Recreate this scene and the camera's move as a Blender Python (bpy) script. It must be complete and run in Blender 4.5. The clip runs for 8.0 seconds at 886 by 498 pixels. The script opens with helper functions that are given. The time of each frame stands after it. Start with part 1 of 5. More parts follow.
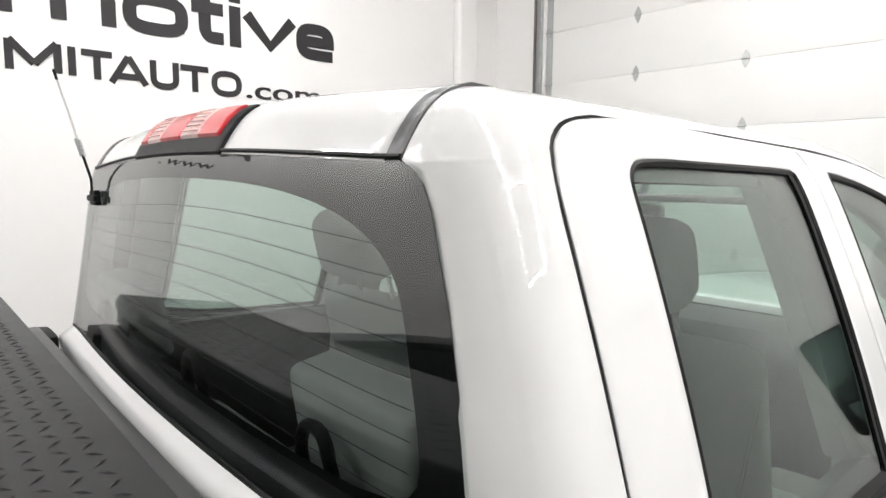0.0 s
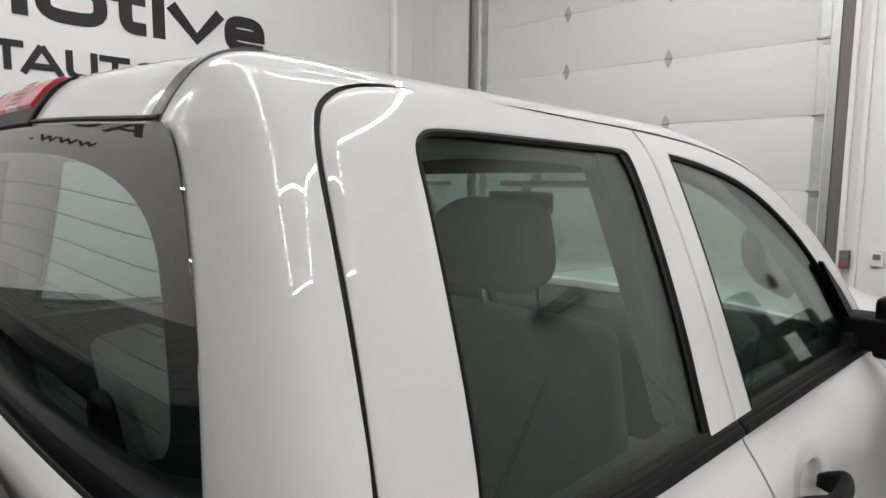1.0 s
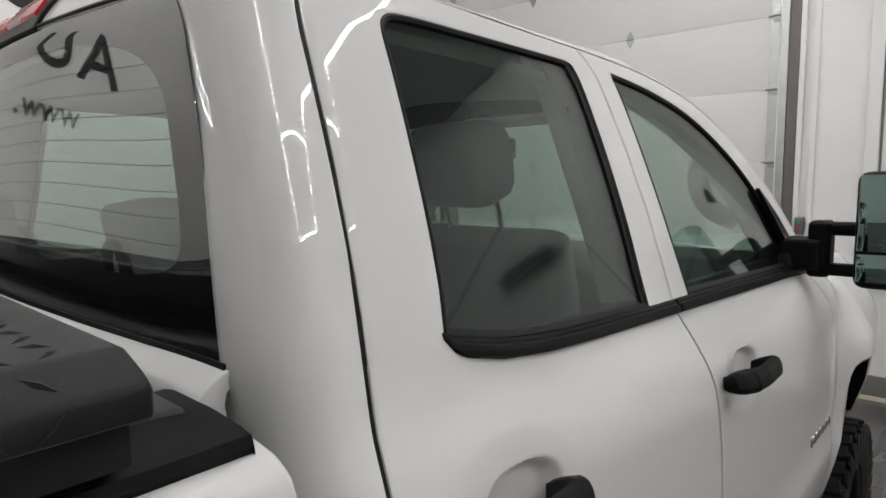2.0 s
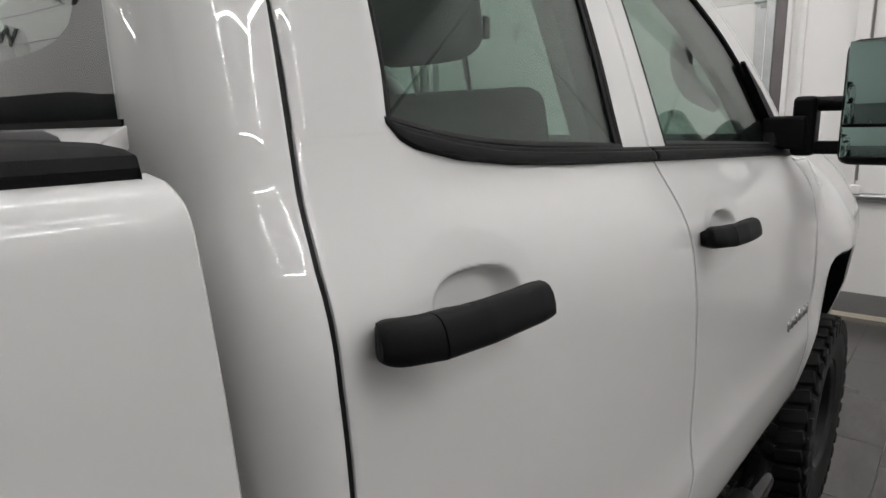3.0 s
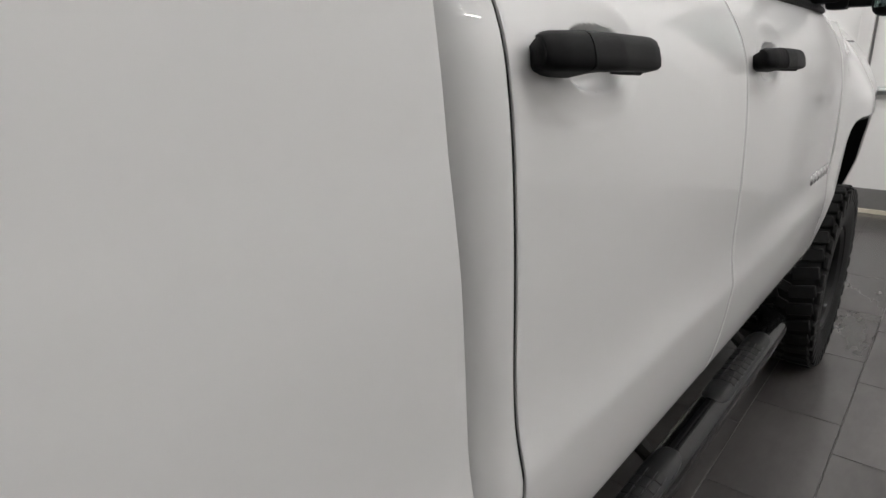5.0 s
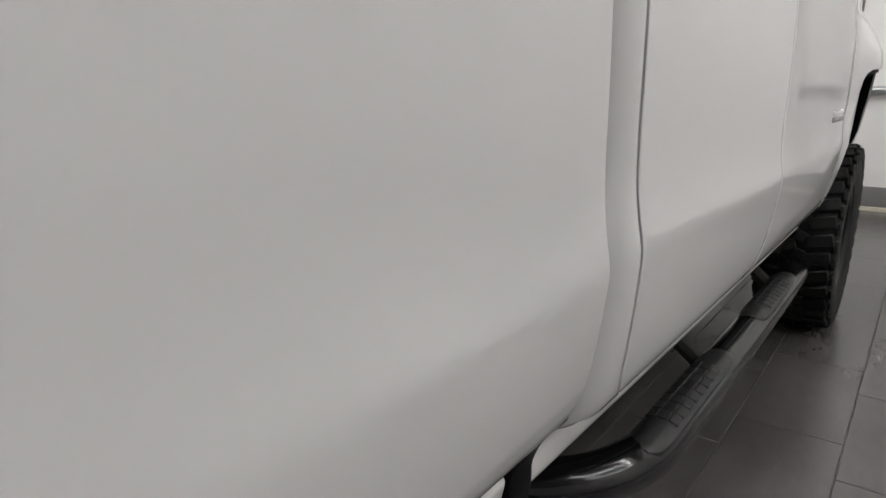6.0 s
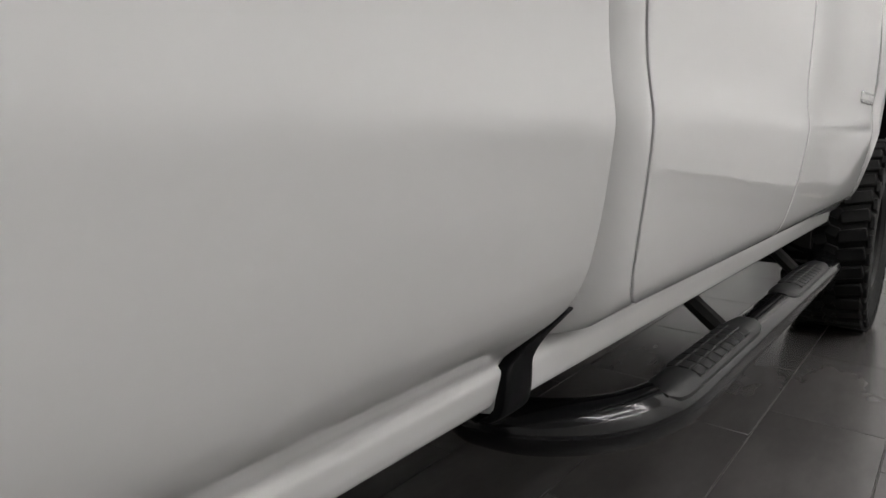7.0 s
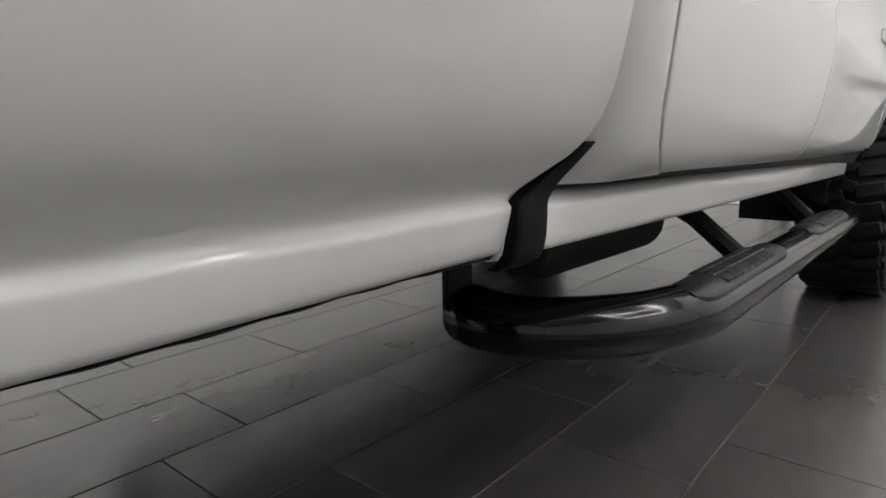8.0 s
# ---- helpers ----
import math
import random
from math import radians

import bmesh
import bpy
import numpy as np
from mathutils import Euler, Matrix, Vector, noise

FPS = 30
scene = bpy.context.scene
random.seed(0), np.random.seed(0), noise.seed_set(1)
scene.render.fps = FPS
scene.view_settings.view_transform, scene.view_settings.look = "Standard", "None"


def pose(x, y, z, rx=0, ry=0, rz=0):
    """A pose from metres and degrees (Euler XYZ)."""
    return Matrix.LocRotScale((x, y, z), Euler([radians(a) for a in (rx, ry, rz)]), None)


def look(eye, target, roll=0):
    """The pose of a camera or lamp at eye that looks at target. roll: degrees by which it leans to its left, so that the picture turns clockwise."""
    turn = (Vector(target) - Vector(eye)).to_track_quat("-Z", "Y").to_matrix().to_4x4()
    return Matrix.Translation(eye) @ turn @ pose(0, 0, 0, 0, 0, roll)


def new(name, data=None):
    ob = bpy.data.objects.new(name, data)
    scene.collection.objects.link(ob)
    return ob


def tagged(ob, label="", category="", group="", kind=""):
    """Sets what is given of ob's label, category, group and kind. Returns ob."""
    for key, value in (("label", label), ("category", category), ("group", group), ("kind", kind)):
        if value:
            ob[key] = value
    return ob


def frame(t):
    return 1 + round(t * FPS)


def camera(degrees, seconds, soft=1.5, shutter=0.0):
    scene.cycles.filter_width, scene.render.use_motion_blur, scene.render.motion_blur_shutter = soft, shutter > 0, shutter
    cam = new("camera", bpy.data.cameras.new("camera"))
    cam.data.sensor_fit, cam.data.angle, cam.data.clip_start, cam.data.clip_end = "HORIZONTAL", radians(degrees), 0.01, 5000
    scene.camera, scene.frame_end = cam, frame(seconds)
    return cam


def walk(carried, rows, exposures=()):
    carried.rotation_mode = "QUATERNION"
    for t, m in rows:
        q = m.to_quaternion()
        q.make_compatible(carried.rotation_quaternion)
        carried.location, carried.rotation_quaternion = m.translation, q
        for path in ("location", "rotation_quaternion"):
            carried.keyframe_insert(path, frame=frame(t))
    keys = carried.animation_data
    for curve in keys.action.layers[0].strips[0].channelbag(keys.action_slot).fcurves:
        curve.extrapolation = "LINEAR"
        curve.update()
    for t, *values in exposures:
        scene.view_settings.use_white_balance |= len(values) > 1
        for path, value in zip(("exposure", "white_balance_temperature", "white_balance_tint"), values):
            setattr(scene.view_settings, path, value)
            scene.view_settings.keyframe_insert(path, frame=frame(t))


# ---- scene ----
cam = camera(71.1, 8.0)
PATH = [
    (0, (0.114, -0.436, 2.004), (-1.375, 0.88, 1.779), 0.4),
    (0.5, (0.173, -0.347, 2.013), (-1.258, 1.034, 1.794), 0.5),
    (1, (0.253, -0.309, 1.968), (-1.132, 1.117, 1.744), 0.5),
    (1.2, (0.277, -0.314, 1.942), (-1.089, 1.13, 1.716), 0.6),
    (2.3, (0.377, -0.421, 1.742), (-0.94, 1.063, 1.494), -1.2),
    (2.5, (0.375, -0.407, 1.708), (-0.929, 1.079, 1.409), -1.2),
    (3, (0.364, -0.338, 1.606), (-0.915, 1.145, 1.204), -1.3),
    (3.5, (0.359, -0.302, 1.517), (-0.906, 1.16, 1.006), -1.2),
    (4, (0.366, -0.293, 1.433), (-0.885, 1.159, 0.86), -1.2),
    (4.2, (0.353, -0.297, 1.413), (-0.885, 1.161, 0.829), -1.9),
    (5.3, (0.33, -0.698, 1.432), (-0.883, 0.754, 0.784), -1.3),
    (5.5, (0.292, -0.746, 1.37), (-0.904, 0.718, 0.718), -1.1),
    (6, (0.254, -0.754, 1.101), (-0.941, 0.762, 0.577), -1.0),
    (6.5, (0.281, -0.73, 0.994), (-0.947, 0.788, 0.563), -1.0),
    (7, (0.268, -0.717, 0.882), (-1.002, 0.78, 0.501), -1.0),
    (7.5, (0.245, -0.69, 0.768), (-1.023, 0.812, 0.4), -0.9),
    (8, (0.217, -0.663, 0.683), (-1.051, 0.84, 0.319), -1.0),
]

EXPOSE = [(0.0, 0.20), (0.5, -0.24), (1.0, -0.62), (1.2, -0.73), (2.5, -0.78), (3.0, -0.68), (3.5, -0.59), (4.0, -0.52), (5.5, -0.33), (6.0, -0.30), (6.5, -0.26), (7.0, -0.18), (8.0, 0.06)]
walk(cam, [(t, look(eye, target, roll)) for t, eye, target, roll in PATH], EXPOSE)

# ---- light ----
world = bpy.data.worlds.new("world")
scene.world = world
world.use_nodes = True
world.node_tree.nodes["Background"].inputs[0].default_value = (0.8, 0.85, 0.9, 1)
world.node_tree.nodes["Background"].inputs[1].default_value = 0.05

# room: metres, truck points to +y, its right side near x = 0
X0, X1, Y0, Y1, H = -5.5, 5.2, -7.5, 5.4, 4.9
XC = -0.98            # middle of the truck
XB, YB = 0.62, 4.73    # corner of the wall bay that stands forward


# ---- materials ----
def material(name, color, rough=0.5, metal=0.0, var=0.0, scale=8.0, bump=0.0, bscale=200.0, coat=0.0, emit=0.0, stretch=(1, 1, 1), rvar=0.0, island=0.0, spec=0.5, sheen=0.0):
    m = bpy.data.materials.new(name)
    m.use_nodes = True
    nt = m.node_tree
    p = nt.nodes["Principled BSDF"]
    p.inputs["Base Color"].default_value = (*color, 1)
    p.inputs["Roughness"].default_value = rough
    p.inputs["Metallic"].default_value = metal
    p.inputs["Coat Weight"].default_value = coat
    p.inputs["Coat Roughness"].default_value = 0.01
    p.inputs["Specular IOR Level"].default_value = spec
    p.inputs["Sheen Weight"].default_value = sheen
    p.inputs["Sheen Roughness"].default_value = 0.25
    tc = nt.nodes.new("ShaderNodeTexCoord")
    mp = nt.nodes.new("ShaderNodeMapping")
    mp.inputs["Scale"].default_value = stretch
    geo = nt.nodes.new("ShaderNodeNewGeometry")
    nt.links.new(geo.outputs["Position"], mp.inputs[0])
    if var > 0 or rvar > 0 or island > 0:
        a = nt.nodes.new("ShaderNodeTexNoise")
        a.inputs["Scale"].default_value = scale
        a.inputs["Detail"].default_value = 6
        b = nt.nodes.new("ShaderNodeTexNoise")
        b.inputs["Scale"].default_value = scale * 9
        b.inputs["Detail"].default_value = 3
        nt.links.new(mp.outputs[0], a.inputs[0])
        nt.links.new(mp.outputs[0], b.inputs[0])
        mx = nt.nodes.new("ShaderNodeMix")
        mx.data_type = "FLOAT"
        mx.inputs[0].default_value = 0.35
        nt.links.new(a.outputs["Fac"], mx.inputs[2])
        nt.links.new(b.outputs["Fac"], mx.inputs[3])
        fac = mx.outputs[0]
        if island > 0:
            oi = nt.nodes.new("ShaderNodeObjectInfo")
            ad = nt.nodes.new("ShaderNodeMath")
            ad.operation = "MULTIPLY_ADD"
            ad.inputs[1].default_value = island
            nt.links.new(oi.outputs["Random"], ad.inputs[0])
            nt.links.new(fac, ad.inputs[2])
            fac = ad.outputs[0]
        if var > 0:
            mr = nt.nodes.new("ShaderNodeMapRange")
            mr.inputs[1].default_value, mr.inputs[2].default_value = 0.25, 0.75
            mr.inputs[3].default_value, mr.inputs[4].default_value = 1 - var, 1 + var
            nt.links.new(fac, mr.inputs[0])
            vm = nt.nodes.new("ShaderNodeVectorMath")
            vm.operation = "SCALE"
            vm.inputs[0].default_value = color
            nt.links.new(mr.outputs[0], vm.inputs["Scale"])
            nt.links.new(vm.outputs[0], p.inputs["Base Color"])
        if rvar > 0:
            mr = nt.nodes.new("ShaderNodeMapRange")
            mr.inputs[1].default_value, mr.inputs[2].default_value = 0.3, 0.7
            mr.inputs[3].default_value, mr.inputs[4].default_value = max(0.02, rough - rvar), rough + rvar
            nt.links.new(fac, mr.inputs[0])
            nt.links.new(mr.outputs[0], p.inputs["Roughness"])
    if bump > 0:
        n = nt.nodes.new("ShaderNodeTexNoise")
        n.inputs["Scale"].default_value = bscale
        n.inputs["Detail"].default_value = 4
        nt.links.new(mp.outputs[0], n.inputs[0])
        bp = nt.nodes.new("ShaderNodeBump")
        bp.inputs["Strength"].default_value = bump
        bp.inputs["Distance"].default_value = 0.002
        nt.links.new(n.outputs["Fac"], bp.inputs["Height"])
        nt.links.new(bp.outputs[0], p.inputs["Normal"])
    if emit > 0:
        p.inputs["Emission Color"].default_value = (*color, 1)
        p.inputs["Emission Strength"].default_value = emit
    return m


def glass_material(name, tint, low, rough=0.0):
    m = bpy.data.materials.new(name)
    m.use_nodes = True
    nt = m.node_tree
    nt.nodes.remove(nt.nodes["Principled BSDF"])
    out = nt.nodes["Material Output"]
    tr = nt.nodes.new("ShaderNodeBsdfTransparent")
    tr.inputs[0].default_value = (*tint, 1)
    gl = nt.nodes.new("ShaderNodeBsdfGlossy")
    gl.inputs["Roughness"].default_value = rough
    lw = nt.nodes.new("ShaderNodeLayerWeight")
    lw.inputs[0].default_value = 0.5
    pw = nt.nodes.new("ShaderNodeMath")
    pw.operation = "POWER"
    pw.inputs[1].default_value = 4.4
    nt.links.new(lw.outputs["Facing"], pw.inputs[0])
    fr = nt.nodes.new("ShaderNodeMath")
    fr.operation = "MULTIPLY_ADD"
    fr.inputs[1].default_value, fr.inputs[2].default_value = 0.90, low
    nt.links.new(pw.outputs[0], fr.inputs[0])
    mix = nt.nodes.new("ShaderNodeMixShader")
    nt.links.new(fr.outputs[0], mix.inputs[0])
    nt.links.new(tr.outputs[0], mix.inputs[1])
    nt.links.new(gl.outputs[0], mix.inputs[2])
    nt.links.new(mix.outputs[0], out.inputs[0])
    return m


def tile_material(name, color):
    """Fired stone-look tile: soft cloudy streaks, each tile a little different."""
    m = bpy.data.materials.new(name)
    m.use_nodes = True
    nt = m.node_tree
    p = nt.nodes["Principled BSDF"]
    p.inputs["Specular IOR Level"].default_value = 0.7
    geo = nt.nodes.new("ShaderNodeNewGeometry")
    oi = nt.nodes.new("ShaderNodeObjectInfo")
    mp = nt.nodes.new("ShaderNodeMapping")
    mp.inputs["Scale"].default_value = (3.4, 1.3, 1.0)
    nt.links.new(geo.outputs["Position"], mp.inputs[0])
    off = nt.nodes.new("ShaderNodeVectorMath")
    off.operation = "SCALE"
    off.inputs[0].default_value = (17.0, 9.0, 5.0)
    nt.links.new(oi.outputs["Random"], off.inputs["Scale"])
    nt.links.new(off.outputs[0], mp.inputs["Location"])
    n = nt.nodes.new("ShaderNodeTexNoise")
    n.inputs["Scale"].default_value = 1.6
    n.inputs["Detail"].default_value = 2.0
    nt.links.new(mp.outputs[0], n.inputs[0])
    s = nt.nodes.new("ShaderNodeMath")
    s.operation = "MULTIPLY_ADD"
    s.inputs[1].default_value, s.inputs[2].default_value = 0.8, 0.52
    nt.links.new(n.outputs["Fac"], s.inputs[0])
    r = nt.nodes.new("ShaderNodeMath")
    r.operation = "MULTIPLY_ADD"
    r.inputs[1].default_value = 0.16
    nt.links.new(oi.outputs["Random"], r.inputs[0])
    nt.links.new(s.outputs[0], r.inputs[2])
    # fine streaks and scuffs
    f = nt.nodes.new("ShaderNodeTexNoise")
    f.inputs["Scale"].default_value = 11.0
    f.inputs["Detail"].default_value = 2.5
    f.inputs["Roughness"].default_value = 0.65
    nt.links.new(mp.outputs[0], f.inputs[0])
    fr = nt.nodes.new("ShaderNodeMapRange")
    fr.inputs[1].default_value, fr.inputs[2].default_value = 0.3, 0.72
    fr.inputs[3].default_value, fr.inputs[4].default_value = 0.95, 1.06
    nt.links.new(f.outputs["Fac"], fr.inputs[0])
    rm = nt.nodes.new("ShaderNodeMath")
    rm.operation = "MULTIPLY"
    nt.links.new(r.outputs[0], rm.inputs[0])
    nt.links.new(fr.outputs[0], rm.inputs[1])
    vm = nt.nodes.new("ShaderNodeVectorMath")
    vm.operation = "SCALE"
    vm.inputs[0].default_value = color
    nt.links.new(rm.outputs[0], vm.inputs["Scale"])
    nt.links.new(vm.outputs[0], p.inputs["Base Color"])
    q = nt.nodes.new("ShaderNodeMath")
    q.operation = "MULTIPLY_ADD"
    q.inputs[1].default_value, q.inputs[2].default_value = 0.08, 0.20
    nt.links.new(n.outputs["Fac"], q.inputs[0])
    nt.links.new(q.outputs[0], p.inputs["Roughness"])
    return m


WHITE = material("white_paint", (0.66, 0.66, 0.655), 0.6, var=0.012, scale=3, coat=1.0, spec=0.0)
BLACKPLASTIC = material("black_grained_plastic", (0.0055, 0.0055, 0.006), 0.5, var=0.15, scale=30, bump=0.2, bscale=900, spec=0.10)
BLACKGLOSS = material("black_gloss_coat", (0.005, 0.005, 0.0055), 0.13, var=0.2, scale=12, bump=0.012, bscale=500, coat=0.15, spec=0.3, rvar=0.03)
RUBBER = material("rubber", (0.007, 0.007, 0.007), 0.7, var=0.25, scale=25, bump=0.3, bscale=500, spec=0.3)
SATIN = material("dark_grey_satin_trim", (0.035, 0.035, 0.036), 0.38, var=0.1, scale=30, bump=0.1, bscale=900)
PAD = material("moulded_step_pad", (0.012, 0.012, 0.0125), 0.42, var=0.2, scale=40, bump=0.15, bscale=800, spec=0.4)
SEAL = material("rubber_seal", (0.006, 0.006, 0.006), 0.5, spec=0.15)
FRIT = material("black_glass_band", (0.005, 0.005, 0.0055), 0.5, spec=0.05)
DARK = material("dark_cavity", (0.008, 0.008, 0.008), 0.9, spec=0.1)
FRAMEBLACK = material("underbody_black", (0.011, 0.0105, 0.010), 0.7, var=0.4, scale=14, bump=0.3, bscale=120, spec=0.25)
TOOLBOX = material("black_tread_plate", (0.017, 0.017, 0.0175), 0.45, var=0.2, scale=20, bump=0.2, bscale=700, rvar=0.06, spec=0.12, sheen=0.25)
CLOTH = material("grey_seat_cloth", (0.28, 0.285, 0.285), 0.85, var=0.08, scale=30, bump=0.35, bscale=700)
TRIM = material("grey_interior_trim", (0.30, 0.305, 0.30), 0.7, var=0.05, scale=10, bump=0.15, bscale=600)
TRIMDARK = material("dark_interior_trim", (0.03, 0.03, 0.031), 0.65, var=0.1, scale=10, bump=0.2, bscale=600)
HEADLINER = material("grey_headliner", (0.36, 0.36, 0.355), 0.95, var=0.04, scale=40, bump=0.2, bscale=900)
CHROME = material("chrome", (0.75, 0.75, 0.76), 0.12, 1.0, rvar=0.04, scale=60)
ALLOY = material("dark_wheel_paint", (0.008, 0.008, 0.0085), 0.38, 0.0, var=0.2, scale=20, coat=0.05, spec=0.3)
STEEL = material("galvanised_steel", (0.42, 0.43, 0.43), 0.42, 0.9, var=0.15, scale=12, rvar=0.1)
REDLENS = material("red_lens", (0.46, 0.004, 0.012), 0.3, coat=0.6, var=0.25, scale=45, spec=0.1)
PALELENS = material("pale_lens", (0.66, 0.40, 0.38), 0.3, coat=0.8, var=0.35, scale=60, spec=0.1)
WALL = material("white_wall_paint", (0.78, 0.77, 0.757), 0.6, var=0.02, scale=1.5, bump=0.08, bscale=160)
DOORPAINT = material("white_door_panel", (0.69, 0.685, 0.67), 0.45, var=0.015, scale=2.0, bump=0.05, bscale=300)
PLINTH = material("grey_wall_band", (0.17, 0.165, 0.16), 0.55, var=0.08, scale=4)
DARKTRIM = material("brown_grey_jamb", (0.13, 0.115, 0.115), 0.5, var=0.1, scale=5)
CEIL = material("grey_ceiling_paint", (0.50, 0.50, 0.505), 0.8, var=0.02, scale=2, bump=0.05)
LETTER = material("dark_grey_lettering", (0.028, 0.026, 0.028), 0.6, var=0.05, spec=0.2)
GROUT = material("grey_grout", (0.15, 0.14, 0.13), 0.85, var=0.3, scale=30, bump=0.3, bscale=300)
TILE = tile_material("dark_grey_tile", (0.074, 0.069, 0.0675))
LAMP = material("lamp_diffuser", (1.0, 0.985, 0.975), 0.5, emit=112.0)
GLASS = glass_material("tinted_side_glass", (0.74, 0.82, 0.785), 0.03)
GLASSREAR = glass_material("tinted_rear_glass", (0.84, 0.895, 0.87), 0.14)
MIRROR = material("mirror_glass", (0.27, 0.38, 0.355), 0.01, 1.0)
GREEN = material("green_button", (0.02, 0.30, 0.12), 0.4)
REDBTN = material("red_button", (0.55, 0.03, 0.03), 0.4)
YELLOW = material("yellow_line", (0.60, 0.55, 0.45), 0.6, var=0.1)


# ---- builders ----
def thing(name, label, category, at=(0, 0, 0), group="", kind=""):
    ob = new(name)
    ob.location = at
    ob.empty_display_size = 0.1
    bpy.context.view_layer.update()
    return tagged(ob, label, category, group, kind)


def finish(bm, mat, angle=38.0):
    me = bpy.data.meshes.new("mesh")
    bmesh.ops.recalc_face_normals(bm, faces=bm.faces) if len(bm.faces) < 25000 else None
    lim = radians(angle)
    for f in bm.faces:
        f.smooth = True
    for e in bm.edges:
        if len(e.link_faces) == 2 and e.calc_face_angle(0.0) > lim:
            e.smooth = False
    bm.to_mesh(me)
    bm.free()
    me.materials.append(mat)
    return me


def part(name, bm, mat, parent=None, label="", angle=38.0):
    ob = new(name, finish(bm, mat, angle))
    if parent is not None:
        ob.parent = parent
        ob.matrix_parent_inverse = parent.matrix_world.inverted()
    return tagged(ob, label)


def setting(name, bm, mat, label, category, angle=38.0):
    return tagged(part(name, bm, mat, None, label, angle), category=category, kind="structure")


def box(x0, x1, y0, y1, z0, z1, bevel=0.0, seg=2):
    bm = bmesh.new()
    bmesh.ops.create_cube(bm, size=1.0)
    for v in bm.verts:
        v.co = Vector(((x0 + x1) / 2 + v.co.x * (x1 - x0), (y0 + y1) / 2 + v.co.y * (y1 - y0), (z0 + z1) / 2 + v.co.z * (z1 - z0)))
    if bevel > 0:
        bmesh.ops.bevel(bm, geom=list(bm.edges), offset=bevel, segments=seg, affect="EDGES", profile=0.6)
    return bm


def add(bm, other):
    """Adds the faces of another bmesh."""
    made = [bm.verts.new(v.co) for v in other.verts]
    other.verts.index_update()
    for f in other.faces:
        bm.faces.new([made[v.index] for v in f.verts])
    other.free()
    return bm


def lerp(a, b, u):
    return a + (b - a) * u


def shift(bm, m):
    bmesh.ops.transform(bm, matrix=m, verts=bm.verts)
    return bm


def grid(pts, closed=False):
    bm = bmesh.new()
    vs = [[bm.verts.new(p) for p in row] for row in pts]
    for i in range(len(vs) - 1):
        n = len(vs[i])
        for j in range(n if closed else n - 1):
            k = (j + 1) % n
            bm.faces.new((vs[i][j], vs[i + 1][j], vs[i + 1][k], vs[i][k]))
    return bm


def sheet(pts, inward, roll=0.004, keep=None):
    """A panel from a grid of places, its rim rolled inward."""
    inward = Vector(inward)
    pts = [[Vector(p) for p in row] for row in pts]
    n, m = len(pts), len(pts[0])
    rim = [(0, j) for j in range(m)] + [(i, m - 1) for i in range(1, n)] + [(n - 1, j) for j in range(m - 2, -1, -1)] + [(i, 0) for i in range(n - 2, 0, -1)]
    outer = [pts[i][j].copy() for i, j in rim]
    moved = {}
    for i, j in rim:
        a = min(max(i, 1), n - 2)
        b = min(max(j, 1), m - 2)
        d = pts[a][b] - pts[i][j]
        moved[i, j] = pts[i][j] + d.normalized() * min(roll * (1.4 if (i != a and j != b) else 1.0), d.length * 0.6)
    for k, v in moved.items():
        if keep and keep(pts[k[0]][k[1]]):
            continue
        pts[k[0]][k[1]] = v
    bm = grid(pts)
    bm.verts.ensure_lookup_table()
    if rim:
        ring0 = [bm.verts[i * m + j] for i, j in rim]
        unit = inward.normalized()
        ring1 = [bm.verts.new(p + unit * roll * 0.45 + (r.co - p) * 0.3) for p, r in zip(outer, ring0)]
        ring2 = [bm.verts.new(p + unit * roll * 1.6) for p in outer]
        ring3 = [bm.verts.new(p + inward) for p in outer]
        for a, b in ((ring0, ring1), (ring1, ring2), (ring2, ring3)):
            for i in range(len(a)):
                k = (i + 1) % len(a)
                bm.faces.new((a[i], a[k], b[k], b[i]))
    return bm


def slab(pts, offset):
    """A closed plate: the grid of places and its copy at an offset."""
    offset = Vector(offset)
    n, m = len(pts), len(pts[0])
    bm = grid(pts)
    back = [[bm.verts.new(Vector(p) + offset) for p in row] for row in pts]
    for i in range(n - 1):
        for j in range(m - 1):
            bm.faces.new((back[i][j], back[i][j + 1], back[i + 1][j + 1], back[i + 1][j]))
    bm.verts.ensure_lookup_table()
    rim = [(0, j) for j in range(m)] + [(i, m - 1) for i in range(1, n)] + [(n - 1, j) for j in range(m - 2, -1, -1)] + [(i, 0) for i in range(n - 2, 0, -1)]
    for k in range(len(rim)):
        a, b = rim[k], rim[(k + 1) % len(rim)]
        bm.faces.new((bm.verts[a[0] * m + a[1]], bm.verts[b[0] * m + b[1]], back[b[0]][b[1]], back[a[0]][a[1]]))
    return bm


def smooth_path(pts, n, closed=False):
    """n places along a soft curve through pts."""
    pts = [Vector(p) for p in pts]
    m = len(pts)
    out = []
    span = m if closed else m - 1
    for k in range(n):
        s = k / (n if closed else n - 1) * span
        i = min(int(s), span - 1)
        u = s - i
        g = (lambda q: pts[q % m]) if closed else (lambda q: pts[min(max(q, 0), m - 1)])
        a, b, c, d = g(i - 1), g(i), g(i + 1), g(i + 2)
        out.append(0.5 * ((2 * b) + (c - a) * u + (2 * a - 5 * b + 4 * c - d) * u * u + (3 * b - a - 3 * c + d) * u ** 3))
    return out


